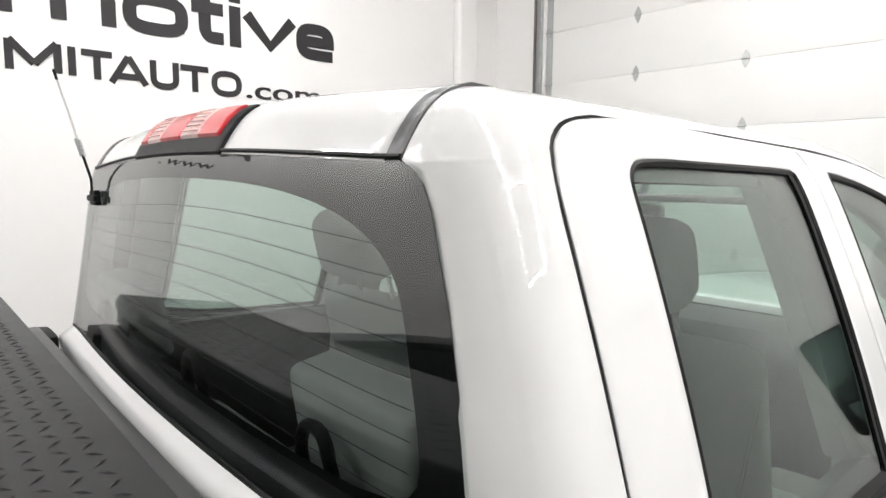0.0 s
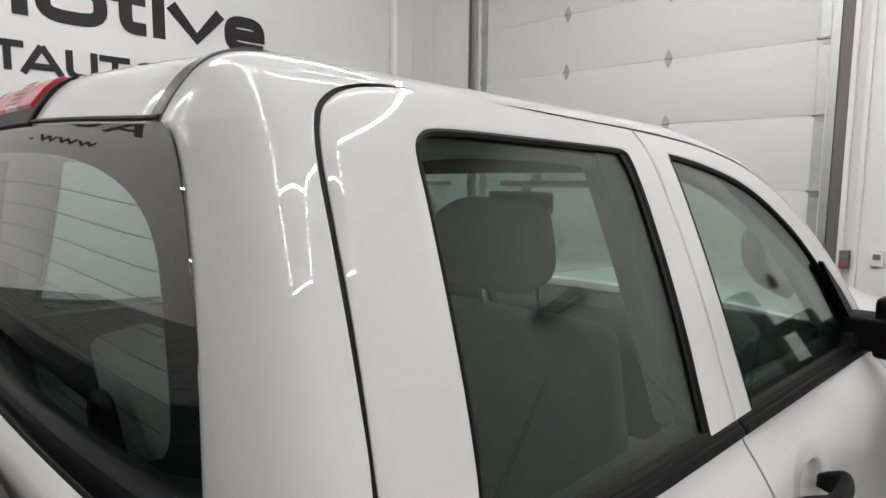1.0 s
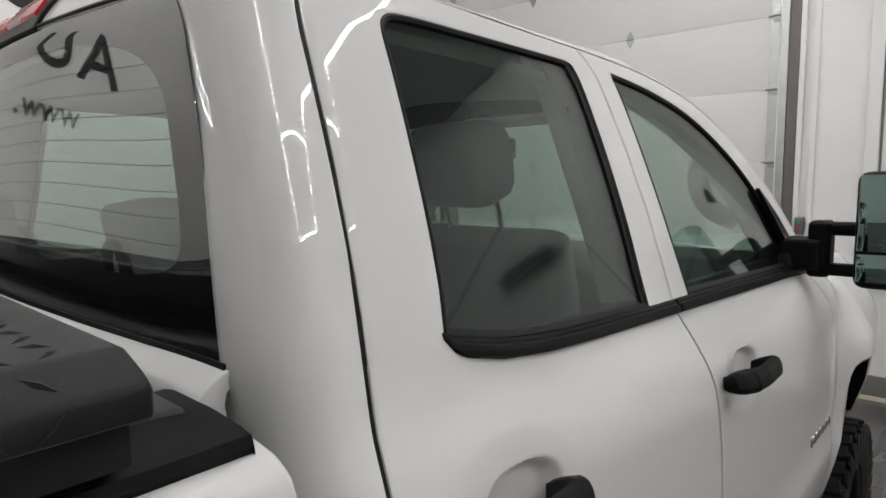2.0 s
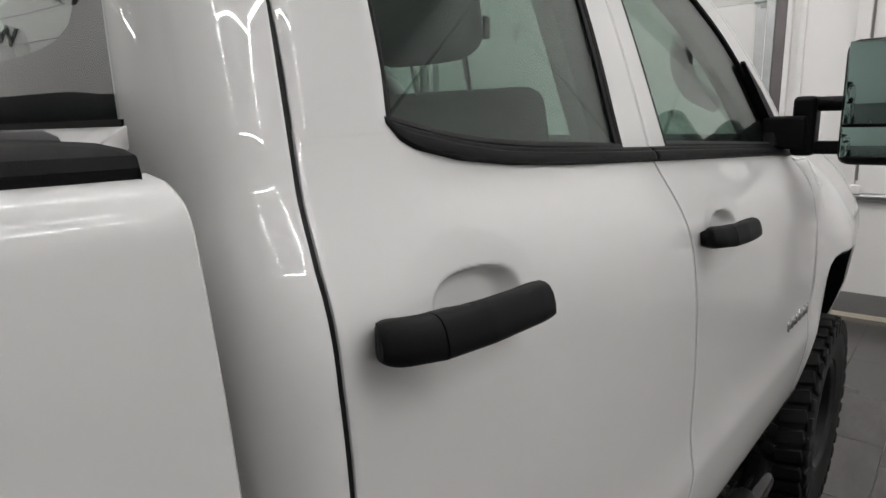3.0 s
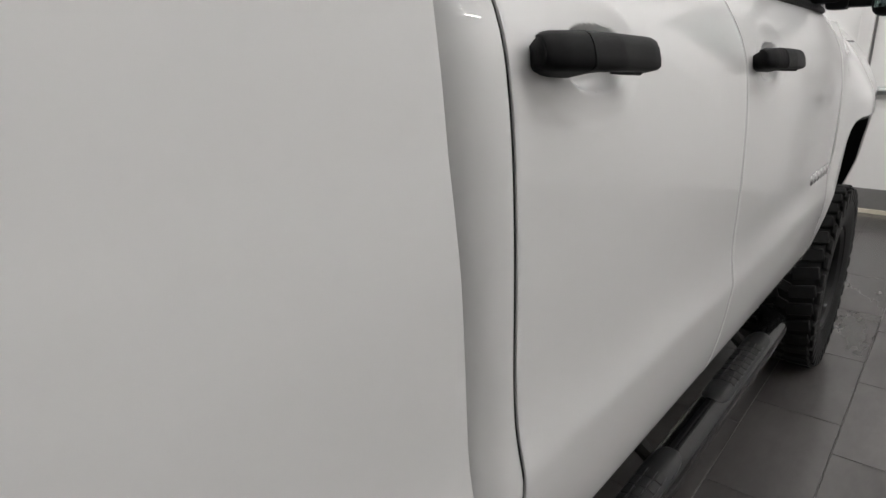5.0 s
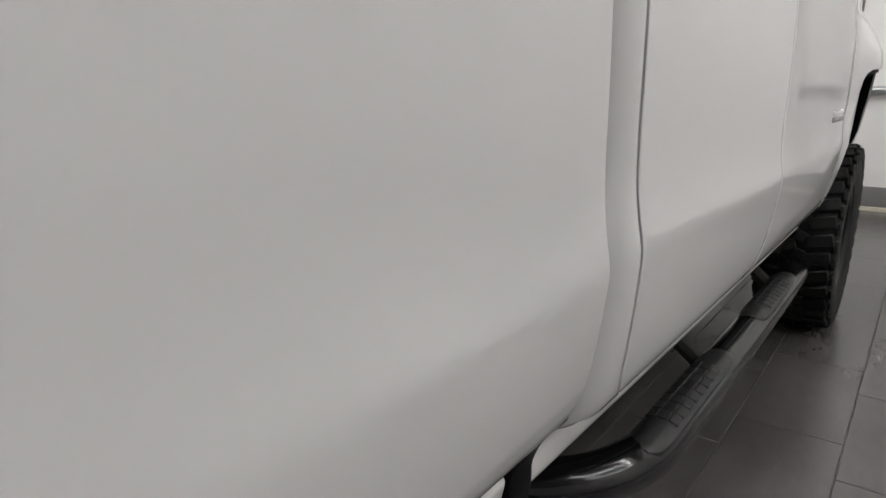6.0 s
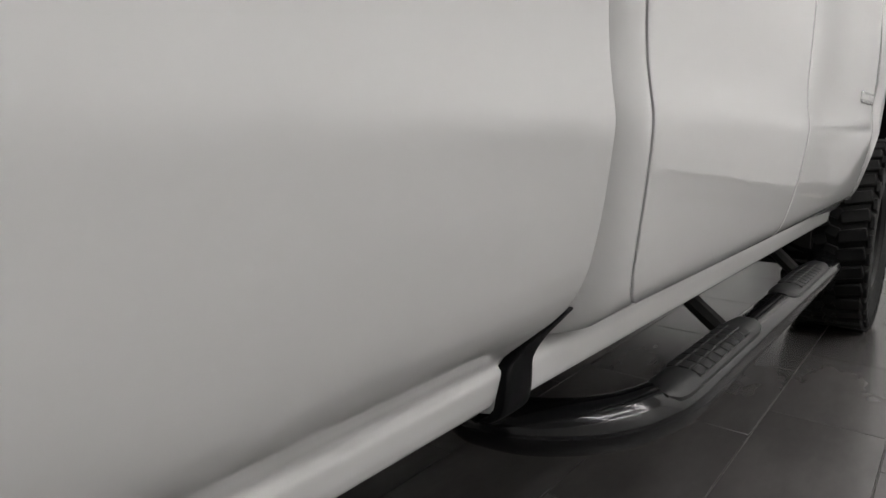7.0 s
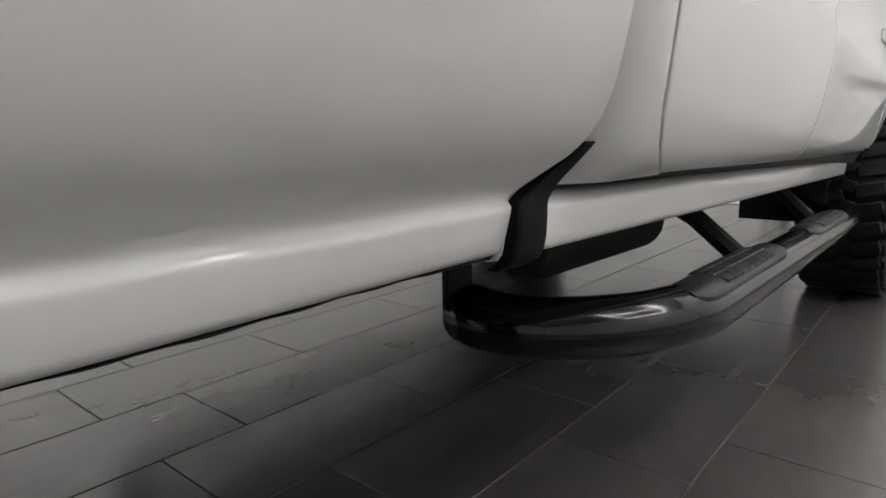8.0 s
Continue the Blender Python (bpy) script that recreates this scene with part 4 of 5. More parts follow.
def brake_light():
    w = 0.208
    def at(x, dy, o):
        y = -0.058 + dy
        return Vector((x, y + bulge(x) - o * 0.7, roof_z(dy, y) + o * 0.6 + crown(x)))
    light = None
    rows = [[at(x, dy, o) for x in np.linspace(XC + w, XC - w, 25)] for dy, o in ((-0.001, 0.0), (0.0, 0.006), (0.012, 0.007), (0.03, 0.007), (0.045, 0.006), (0.062, 0.004), (0.064, -0.003))]
    light = part("brake_light", sheet(rows, (0, 0.02, -0.01), 0.002), BLACKPLASTIC, truck, "high red and clear brake light in a black housing")
    def lens(name, xa, xb, mat, label):
        rows = [[at(x, dy, o) for x in np.linspace(XC + xa, XC + xb, 12)] for dy, o in ((0.012, 0.006), (0.014, 0.012), (0.03, 0.0125), (0.046, 0.011), (0.057, 0.009), (0.059, 0.004))]
        part(name, sheet(rows, (0, 0.01, -0.006), 0.002), mat, light, label)
    lens("red_lens", 0.185, 0.105, REDLENS, "bright red lens")
    lens("clear_lens", 0.104, 0.03, PALELENS, "pale ribbed lens")
    lens("red_lens", 0.029, -0.075, REDLENS, "bright red lens")
    lens("clear_lens", -0.076, -0.15, PALELENS, "pale ribbed lens")
    lens("red_lens", -0.151, -0.19, REDLENS, "bright red lens")
    for xa in (0.10, -0.08):
        bm = bmesh.new()
        for k in range(6):
            add(bm, tube([at(XC + xa - 0.065 * q / 5, 0.018 + 0.006 * k, 0.0135) for q in range(6)], 0.0012, 4))
        part("lens_rib", bm, PALELENS, light, "fine clear ribs")


def windscreen():
    rows = []
    for k in range(25):
        u = k / 24
        y0 = lerp(1.10, 1.99, u)
        z0 = lerp(2.065, 1.50, u) + 0.03 * math.sin(math.pi * u)
        hw = 0.98 + (side_x(1.6, lerp(2.06, 1.53, u)) - 0.05)
        rows.append([Vector((XC + hw * s, y0 + 0.10 * (1 - s * s), z0 + 0.015 * (1 - s * s))) for s in np.linspace(1, -1, 25)])
    g = part("windscreen", slab(rows, (0, -0.004, -0.003)), GLASS, truck, "green-tinted windscreen")
    g.visible_shadow = False
    b = rows[0]
    part("windscreen_border", slab([[p + Vector((0, -0.004, -0.008)) for p in r] for r in rows[:5]], (0, -0.002, -0.002)), FRIT, g, "black printed glass border")


def arch_z(y):
    ks = [1.95, 2.02, 2.06, 2.105, 2.14, 2.158, 2.168, 2.18, 2.205, 2.25, 2.40, 2.85, 2.96, 3.01, 3.05, 3.10, 3.16]
    vs = [0.60, 0.62, 0.68, 0.745, 0.82, 0.91, 1.02, 1.068, 1.10, 1.113, 1.116, 1.116, 1.10, 1.05, 0.90, 0.72, 0.60]
    return float(np.interp(y, ks, vs))


def fender_x(y, z):
    """The front fender: the flank, swelling over the wheel and falling in towards the hood."""
    x = side_x(y, z)
    full = float(np.interp(z, [1.02, 1.10, 1.14, 1.17, 1.19, 1.22, 1.25, 1.28, 1.31, 1.34, 1.37, 1.40, 1.43, 1.483], [0.046, 0.048, 0.047, 0.044, 0.039, 0.026, 0.010, -0.007, -0.025, -0.046, -0.069, -0.099, -0.132, -0.195]))
    if z < 1.02:
        k = min(1.0, (1.02 - z) / 0.36)
        full = x + (full - side_x(y, 1.02)) * (1 - 0.65 * k * k * (3 - 2 * k))
    u = min(1.0, max(0.0, (y - 2.04) / 0.30))
    x = lerp(x, full, u * u * (3 - 2 * u))
    return x - 0.10 * max(0.0, y - 2.40) - 0.10 * max(0.0, (y - 2.9) / 0.5) ** 2


def fender_top(y):
    return 1.462 - 0.05 * min(1.0, max(0.0, (y - 1.87) / 1.53))


def fender(left):
    rows = []
    n = 44
    for k in range(n + 1):
        v = k / n
        row = []
        for u in np.concatenate((np.linspace(0, 0.04, 5), np.linspace(0.045, 0.20, 44), np.linspace(0.215, 1, 36))):
            z = 1.0
            for _ in range(4):
                y = lerp(f_gap(min(z, 1.49)) + GAP * 1.2, 3.40, u)
                z = lerp(arch_z(y), fender_top(y), v)
            row.append(Vector((fender_x(y, z), y, z)))
        rows.append(row)
    f = part("front_fender", sheet(flip(rows, left), into(left), 0.004), WHITE, truck)
    # arch liner
    rows = []
    for y in np.linspace(1.99, 3.14, 50):
        z = arch_z(y)
        x = fender_x(y, max(z, 0.63)) - 0.010
        rows.append([Vector((x, y, z + 0.004)), Vector((x, y, z - 0.012)), Vector((x - 0.02, y, z - 0.016)), Vector((x - 0.42, y, z + 0.02))])
    part("wheel_liner", grid(flip(rows, left)), BLACKPLASTIC, f, "black wheel arch liner")


def nose():
    rows = []
    for y in np.linspace(1.97, 3.39, 26):
        z0 = fender_top(y) + 0.001
        hw = fender_x(y, z0) - 0.005 - XC
        rows.append([])
        for s in np.linspace(1, -1, 33):
            z = z0 + 0.085 * (1 - abs(s) ** 3.2) - 0.05 * max(0, (y - 3.2) / 0.2) ** 2
            rows[-1].append(Vector((XC + hw * s, y, z)))
    part("hood", sheet(rows, (0, 0, -0.03), 0.004), WHITE, truck)
    rows = []
    for z in np.linspace(0.62, 1.37, 16):
        hw = fender_x(3.385, z) - 0.012 - XC
        rows.append([Vector((XC + hw * q, 3.375 + 0.03 * (1 - q * q), z)) for q in np.linspace(-1, 1, 17)])
    part("front_panel", slab(rows, (0, -0.02, 0)), BLACKPLASTIC, truck, "dark front panel")
    part("front_bumper", box(XC - 0.72, XC + 0.72, 3.34, 3.56, 0.60, 0.84, 0.05, 3), BLACKPLASTIC, truck, "black front bumper")


_bz = np.arange(0.5, 1.3, 0.0005)
_bx = np.interp(_bz, [0.565, 0.569, 0.575, 0.588, 0.606, 0.613, 0.617, 0.6205, 0.6265, 0.632, 0.64, 0.652, 0.665, 0.68, 0.70, 0.73, 0.76, 0.80, 0.85], [-0.130, -0.120, -0.1145, -0.1095, -0.1045, -0.1040, -0.1055, -0.1088, -0.1095, -0.1060, -0.0985, -0.0875, -0.0745, -0.0630, -0.0515, -0.0405, -0.0335, -0.0260, -0.0195])
_top = outline([(0.4, -7), (0.868, -7), (0.880, -5)] + [k for k in LEAN if 0.886 < k[0] < 1.3], 1.06, float(np.interp(1.06, _z, _x)))
_bx += (np.interp(0.85, _z, _top) + 0.0195) * np.clip((_bz - 0.66) / 0.16, 0, 1)
_bx = np.where(_bz > 0.85, np.interp(_bz, _z, _top), _bx)
_soft = np.interp(_bz, [0.78, 1.08], [np.interp(0.78, _bz, _bx), np.interp(1.08, _bz, _bx)])
_soft = np.where((_bz > 0.78) & (_bz < 1.08), 0.45 * _bx + 0.55 * _soft, _bx)


def blurred(a, sigma):
    k = np.exp(-0.5 * (np.arange(-80, 81) * 0.0005 / sigma) ** 2)
    return np.convolve(np.pad(a, 80, mode="edge"), k / k.sum(), mode="valid")


_near = np.where(_bz < 0.672, np.interp(_bz, [0.588, 0.608, 0.613, 0.6155, 0.6175, 0.620, 0.625, 0.632, 0.64, 0.652, 0.665, 0.68, 0.70], [-0.1095, -0.1055, -0.1050, -0.1062, -0.1090, -0.1120, -0.1125, -0.1065, -0.0985, -0.0875, -0.0745, -0.0630, -0.0515]), _bx)
_near = np.where(_bz < 0.588, _bx, _near)
_w = np.clip((_bz - 0.67) / 0.06, 0, 1)
_v = np.clip((_bz - 0.622) / 0.02, 0, 1)
_low = blurred(_bx, 0.003) * (1 - _v) + blurred(_bx, 0.008) * _v
_near = blurred(_near, 0.0018) * (1 - _v) + blurred(_near, 0.004) * _v
_bfar = _low * (1 - _w) + blurred(_soft, 0.026) * _w
_bx = _near * (1 - _w) + blurred(_bx, 0.003) * _w


def bed_profile(z, y=0.0):
    """The bed's flank; it tucks in above a lower lip."""
    x = side_x(0, z)
    if z < 1.25:
        u = min(1.0, max(0.0, (-y - 0.42) / 0.3))          # the body line softens towards the wheel
        if z < 0.70:
            u = min(1.0, max(0.0, (-y - 0.36) / 0.4))       # and so does the lip
        x = lerp(float(np.interp(z, _bz, _bx)), float(np.interp(z, _bz, _bfar)), u)
    if z > 1.20:
        top = float(np.interp(z, [1.20, 1.30, 1.40, 1.49, 1.535, 1.550, 1.560, 1.568, 1.5725, 1.574], [-0.0285, -0.0315, -0.0365, -0.044, -0.0495, -0.0545, -0.061, -0.071, -0.086, -0.105]))
        x = lerp(x, top, min(1.0, (z - 1.20) / 0.12))
    return x


bed_front = curve(((0.55, -0.180), (0.60, -0.178), (0.622, -0.174), (0.635, -0.155), (0.66, -0.118), (0.68, -0.105), (0.72, -0.101), (0.95, -0.102), (1.15, -0.110), (1.50, -0.122), (1.55, -0.124), (1.574, -0.130)))


def rear_arch(y):
    ks = [-1.62, -1.60, -1.54, -1.43, -1.30, -1.00, -0.87, -0.78, -0.72, -0.70]
    vs = [0.566, 0.70, 0.90, 1.05, 1.11, 1.11, 1.05, 0.90, 0.70, 0.566]
    return float(np.interp(y, ks, vs))


def bed_side(left):
    rows = []
    zs = list(np.linspace(0, 0.09, 40)) + list(np.linspace(0.095, 0.18, 16)) + list(np.linspace(0.19, 0.29, 10)) + list(np.linspace(0.295, 0.37, 26)) + list(np.linspace(0.39, 0.92, 26)) + list(np.linspace(0.93, 1.0, 14))
    for v in zs:
        row = []
        for k in range(81):
            u = (k / 80) ** 1.3
            z = lerp(0.566, 1.574, v)
            y = lerp(bed_front(z), -2.05, u)
            zz = max(z, rear_arch(y)) if z < rear_arch(y) else z
            row.append(Vector((bed_profile(z, y) if zz == z else side_x(0, zz) - 0.01, y, zz)))
        rows.append(row)
    b = part("bed_side", sheet(flip(rows, left), into(left), 0.006), WHITE, truck)
    # black underseal along the lower edge
    rows = []
    for k in range(91):
        y = lerp(-0.20, -0.70, k / 90)
        drop = 0.0012 + 0.0006 * math.sin(y * 23) + 0.0006 * math.sin(y * 91 + 1)
        rows.append([Vector((-0.124, y, 0.5665)), Vector((-0.127, y, 0.5655 - drop)), Vector((-0.14, y, 0.5640 - drop)), Vector((-0.19, y, 0.575))])
    part("underseal", grid(flip(rows, left)), FRAMEBLACK, b, "black underseal along the lower edge")
    # top of the rail
    rows = []
    for k in range(41):
        y = lerp(-0.143, -2.03, (k / 40) ** 1.4)
        f = min(1.0, k / 3.0)
        rows.append([Vector((x, y + (0.012 * (1 - f) if k else 0) , z)) for x, z in ((-0.087, 1.573), (-0.083, 1.579), (-0.086, 1.588), (-0.10, 1.596 - 0.006 * (1 - f)), (-0.15, 1.600 - 0.006 * (1 - f)), (-0.225, 1.600 - 0.006 * (1 - f)), (-0.245, 1.592), (-0.25, 1.53))])
    part("rail_cap", sheet(flip(rows, left), (0, 0, -0.02), 0.003), BLACKPLASTIC, truck, "black plastic bed rail cap")
    part("bed_inner_wall", box(*sorted((2 * XC + 0.245, 2 * XC + 0.26) if left else (-0.26, -0.245)), -2.03, -0.14, 0.95, 1.56), BLACKPLASTIC, truck, "black lined bed wall")
    # black guard strip over the joint of bed and cab
    if not left:
        rows = []
        edge_a = curve(((0.55, -0.186), (0.60, -0.183), (0.6165, -0.181), (0.632, -0.152), (0.652, -0.122), (0.674, -0.107)))
        edge_b = curve(((0.55, -0.128), (0.60, -0.127), (0.617, -0.125), (0.628, -0.111), (0.640, -0.099), (0.655, -0.089), (0.674, -0.085)))
        face = curve(((0.55, -0.120), (0.556, -0.108), (0.565, -0.101), (0.580, -0.0975), (0.600, -0.0965), (0.617, -0.0980), (0.628, -0.0985), (0.640, -0.094), (0.655, -0.083), (0.674, -0.067)))
        for z in (0.674, 0.671, 0.667, 0.661, 0.654, 0.646, 0.638, 0.631, 0.625, 0.619, 0.612, 0.602, 0.592, 0.582, 0.572, 0.564, 0.558, 0.552):
            rows.append([Vector((face(z) + 0.0015 * math.sin(math.pi * q), lerp(edge_a(z), edge_b(z), q), z)) for q in np.linspace(0, 1, 7)])
        part("joint_guard", sheet(rows, (-0.015, 0, 0), 0.003), BLACKPLASTIC, truck, "black guard strip over the bed joint")


def bed():
    part("bed_floor", box(2 * XC + 0.26, -0.26, -2.03, -0.16, 0.93, 0.95), BLACKPLASTIC, truck, "black lined bed floor")
    part("bulkhead", box(2 * XC + 0.20, -0.20, -0.215, -0.172, 0.85, 1.59, 0.004), WHITE, truck)
    rows = [[Vector((x, y, z)) for x in np.linspace(-0.150, 2 * XC + 0.150, 25)] for y, z in ((-0.168, 1.575), (-0.167, 1.594), (-0.170, 1.602), (-0.179, 1.6065), (-0.225, 1.6065), (-0.234, 1.602), (-0.236, 1.575))]
    part("bulkhead_cap", sheet(rows, (0, 0, -0.01), 0.003), SATIN, truck, "black grained cap on the bed front")
    part("tailgate", box(2 * XC + 0.06, -0.06, -2.10, -2.05, 0.80, 1.56, 0.012, 3), WHITE, truck)
    for x in (-0.42, -1.54):
        part("frame_rail", box(x - 0.04, x + 0.04, -2.0, 3.2, 0.60, 0.76, 0.008), FRAMEBLACK, truck, "black chassis rail")
    for side in (1, -1):
        xs = sorted((XC + side * (XC + 0.46) * -1, XC + side * (XC + 0.165) * -1))
        sh = box(xs[0], xs[1], 1.962, 1.974, 0.335, 0.63, 0.005)
        add(sh, box(xs[0] + 0.02, xs[1] - 0.02, 1.975, 2.01, 0.60, 0.635, 0.008))
        part("splash_shield", sh, FRAMEBLACK, truck, "black plastic splash shield behind the front wheel")
    part("cab_floor", box(2 * XC + 0.16, -0.16, -0.06, 1.95, 0.64, 0.70), FRAMEBLACK, truck, "dark cab floor pan")
    part("transmission", cylinder((XC, 0.4, 0.62), (XC, 1.9, 0.66), 0.16, 18), FRAMEBLACK, truck, "dark gearbox casing")
    part("drive_shaft", cylinder((XC, -1.1, 0.50), (XC, 0.4, 0.60), 0.05, 14), FRAMEBLACK, truck, "dark drive shaft")
    part("fuel_tank", box(-1.55, -1.12, -0.55, 0.35, 0.56, 0.74, 0.05, 3), FRAMEBLACK, truck, "dark fuel tank")
    pts = [(-0.50, 0.42, 0.46), (-0.50, 0.44, 0.455), (-0.50, 0.47, 0.45), (-0.50, 1.04, 0.44), (-0.50, 1.07, 0.44), (-0.50, 1.09, 0.44)]
    part("muffler", tube(pts, [0.04, 0.075, 0.088, 0.088, 0.075, 0.04], 18), FRAMEBLACK, truck, "dark exhaust muffler")
    part("exhaust_pipe", tube(smooth_path([(-0.50, 0.45, 0.46), (-0.50, 0.2, 0.50), (-0.52, -0.2, 0.62), (-0.50, -0.8, 0.74), (-0.46, -1.4, 0.70)], 24), 0.034, 12), FRAMEBLACK, truck, "dark exhaust pipe")
    part("exhaust_pipe", tube(smooth_path([(-0.50, 1.05, 0.44), (-0.54, 1.4, 0.50), (-0.62, 1.9, 0.60)], 16), 0.034, 12), FRAMEBLACK, truck, "dark exhaust pipe")
    for y in (0.28, 1.35):
        part("cross_member", box(2 * XC + 0.36, -0.36, y - 0.05, y + 0.05, 0.56, 0.66, 0.012), FRAMEBLACK, truck, "black cross member")
    for y in (2.56, -1.15):
        part("axle", tube([(-0.2, y, 0.44), (-0.8, y, 0.44), (-0.9, y, 0.44), (-1.0, y, 0.44), (-1.1, y, 0.44), (-1.76, y, 0.44)], [0.045, 0.05, 0.12, 0.14, 0.06, 0.045], 16), FRAMEBLACK, truck, "black axle casing")


def wheel(x, y, left):
    R = 0.405
    w = new("wheel")
    w.empty_display_size = 0.1
    w.parent = truck
    w.matrix_parent_inverse = truck.matrix_world.inverted()
    w.location = (x, y, R)
    bpy.context.view_layer.update()
    prof = [(0.215, 0.115), (0.23, 0.135), (0.275, 0.147), (0.33, 0.149), (0.365, 0.142), (0.385, 0.128), (0.390, 0.11), (0.391, 0.0), (0.390, -0.11), (0.385, -0.128), (0.365, -0.142), (0.33, -0.149), (0.275, -0.147), (0.23, -0.135), (0.215, -0.115)]
    bm = lathe(prof, 72)
    n = 34
    tyre = part("tyre", shift(bm, Matrix.Translation((x, y, R))), RUBBER, w, "chunky black off-road tyre")
    bm = bmesh.new()
    nearest = not left and y > 0
    if nearest:
        # each lug of the wheel beside the step bar by itself
        kinds = []
        for s in (1, -1):
            kinds.append((finish(shift(box(s * 0.088 - 0.047, s * 0.088 + 0.047, -0.0245, 0.0245, 0.384, 0.404, 0.004, 1), pose(0, 0, 0, 0, 0, s * 12)), RUBBER), 0.0 if s > 0 else 0.5))
            kinds.append((finish(shift(box(s * 0.02 - 0.022, s * 0.02 + 0.022, -0.02, 0.02, 0.384, 0.404, 0.003, 1), pose(0, 0, 0, 0, 0, -s * 20)), RUBBER), 0.5 if s > 0 else 1.0))
            kinds.append((finish(box(s * 0.142 - 0.008, s * 0.142 + 0.008, -0.024, 0.024, 0.335, 0.391, 0.004, 1), RUBBER), 0.0 if s > 0 else 0.5))
        for me, off in kinds:
            for k in range(n):
                o = new("tread_lug", me)
                o.parent = w
                o.matrix_local = Matrix.Rotation((k + off) * 2 * math.pi / n, 4, "X")
    for k in range(0 if nearest else n):
        a = 2 * math.pi * k / n
        for s, off in ((1, 0.0), (-1, 0.5)):
            b = box(s * 0.088 - 0.047, s * 0.088 + 0.047, -0.0245, 0.0245, 0.384, 0.404, 0.004, 1)
            q = Matrix.Rotation(a + off * 2 * math.pi / n, 4, "X") @ pose(0, 0, 0, 0, 0, s * 12)
            add(bm, shift(b, q))
            b = box(s * 0.02 - 0.022, s * 0.02 + 0.022, -0.02, 0.02, 0.384, 0.404, 0.003, 1)
            add(bm, shift(b, Matrix.Rotation(a + (off + 0.5) * 2 * math.pi / n, 4, "X") @ pose(0, 0, 0, 0, 0, -s * 20)))
            b = box(s * 0.142 - 0.008, s * 0.142 + 0.008, -0.024, 0.024, 0.335, 0.391, 0.004, 1)
            add(bm, shift(b, Matrix.Rotation(a + off * 2 * math.pi / n, 4, "X")))
    if nearest:
        bm.free()
    else:
        tagged(part("tread_lugs", shift(bm, Matrix.Translation((x, y, R))), RUBBER, w, "blocky black tread"), kind="stuff")
    s = -1 if left else 1
    bm = lathe([(0.218, -0.12), (0.216, 0.11), (0.224, 0.128), (0.216, 0.132), (0.202, 0.12), (0.196, 0.08), (0.19, -0.10)], 48)
    rim = part("rim", shift(shift(bm, Matrix.Diagonal((s, 1, 1, 1))), Matrix.Translation((x, y, R))), ALLOY, w, "gloss black wheel rim")
    bm = lathe([(0.001, 0.075), (0.05, 0.075), (0.065, 0.06), (0.07, 0.02)], 28)
    for k in range(8):
        b = box(0.03, 0.075, -0.022, 0.022, 0.055, 0.202, 0.008, 2)
        add(bm, shift(b, Matrix.Rotation(2 * math.pi * k / 8, 4, "X")))
    part("spokes", shift(shift(bm, Matrix.Diagonal((s, 1, 1, 1))), Matrix.Translation((x, y, R))), ALLOY, w, "gloss black spokes")
    for k in range(8):
        a = 2 * math.pi * (k + 0.5) / 8
        c = Vector((x, y + 0.052 * math.cos(a), R + 0.052 * math.sin(a)))
        part("wheel_nut", cylinder(c + Vector((s * 0.06, 0, 0)), c + Vector((s * 0.095, 0, 0)), 0.011, 6), CHROME, w, "chrome wheel nut")


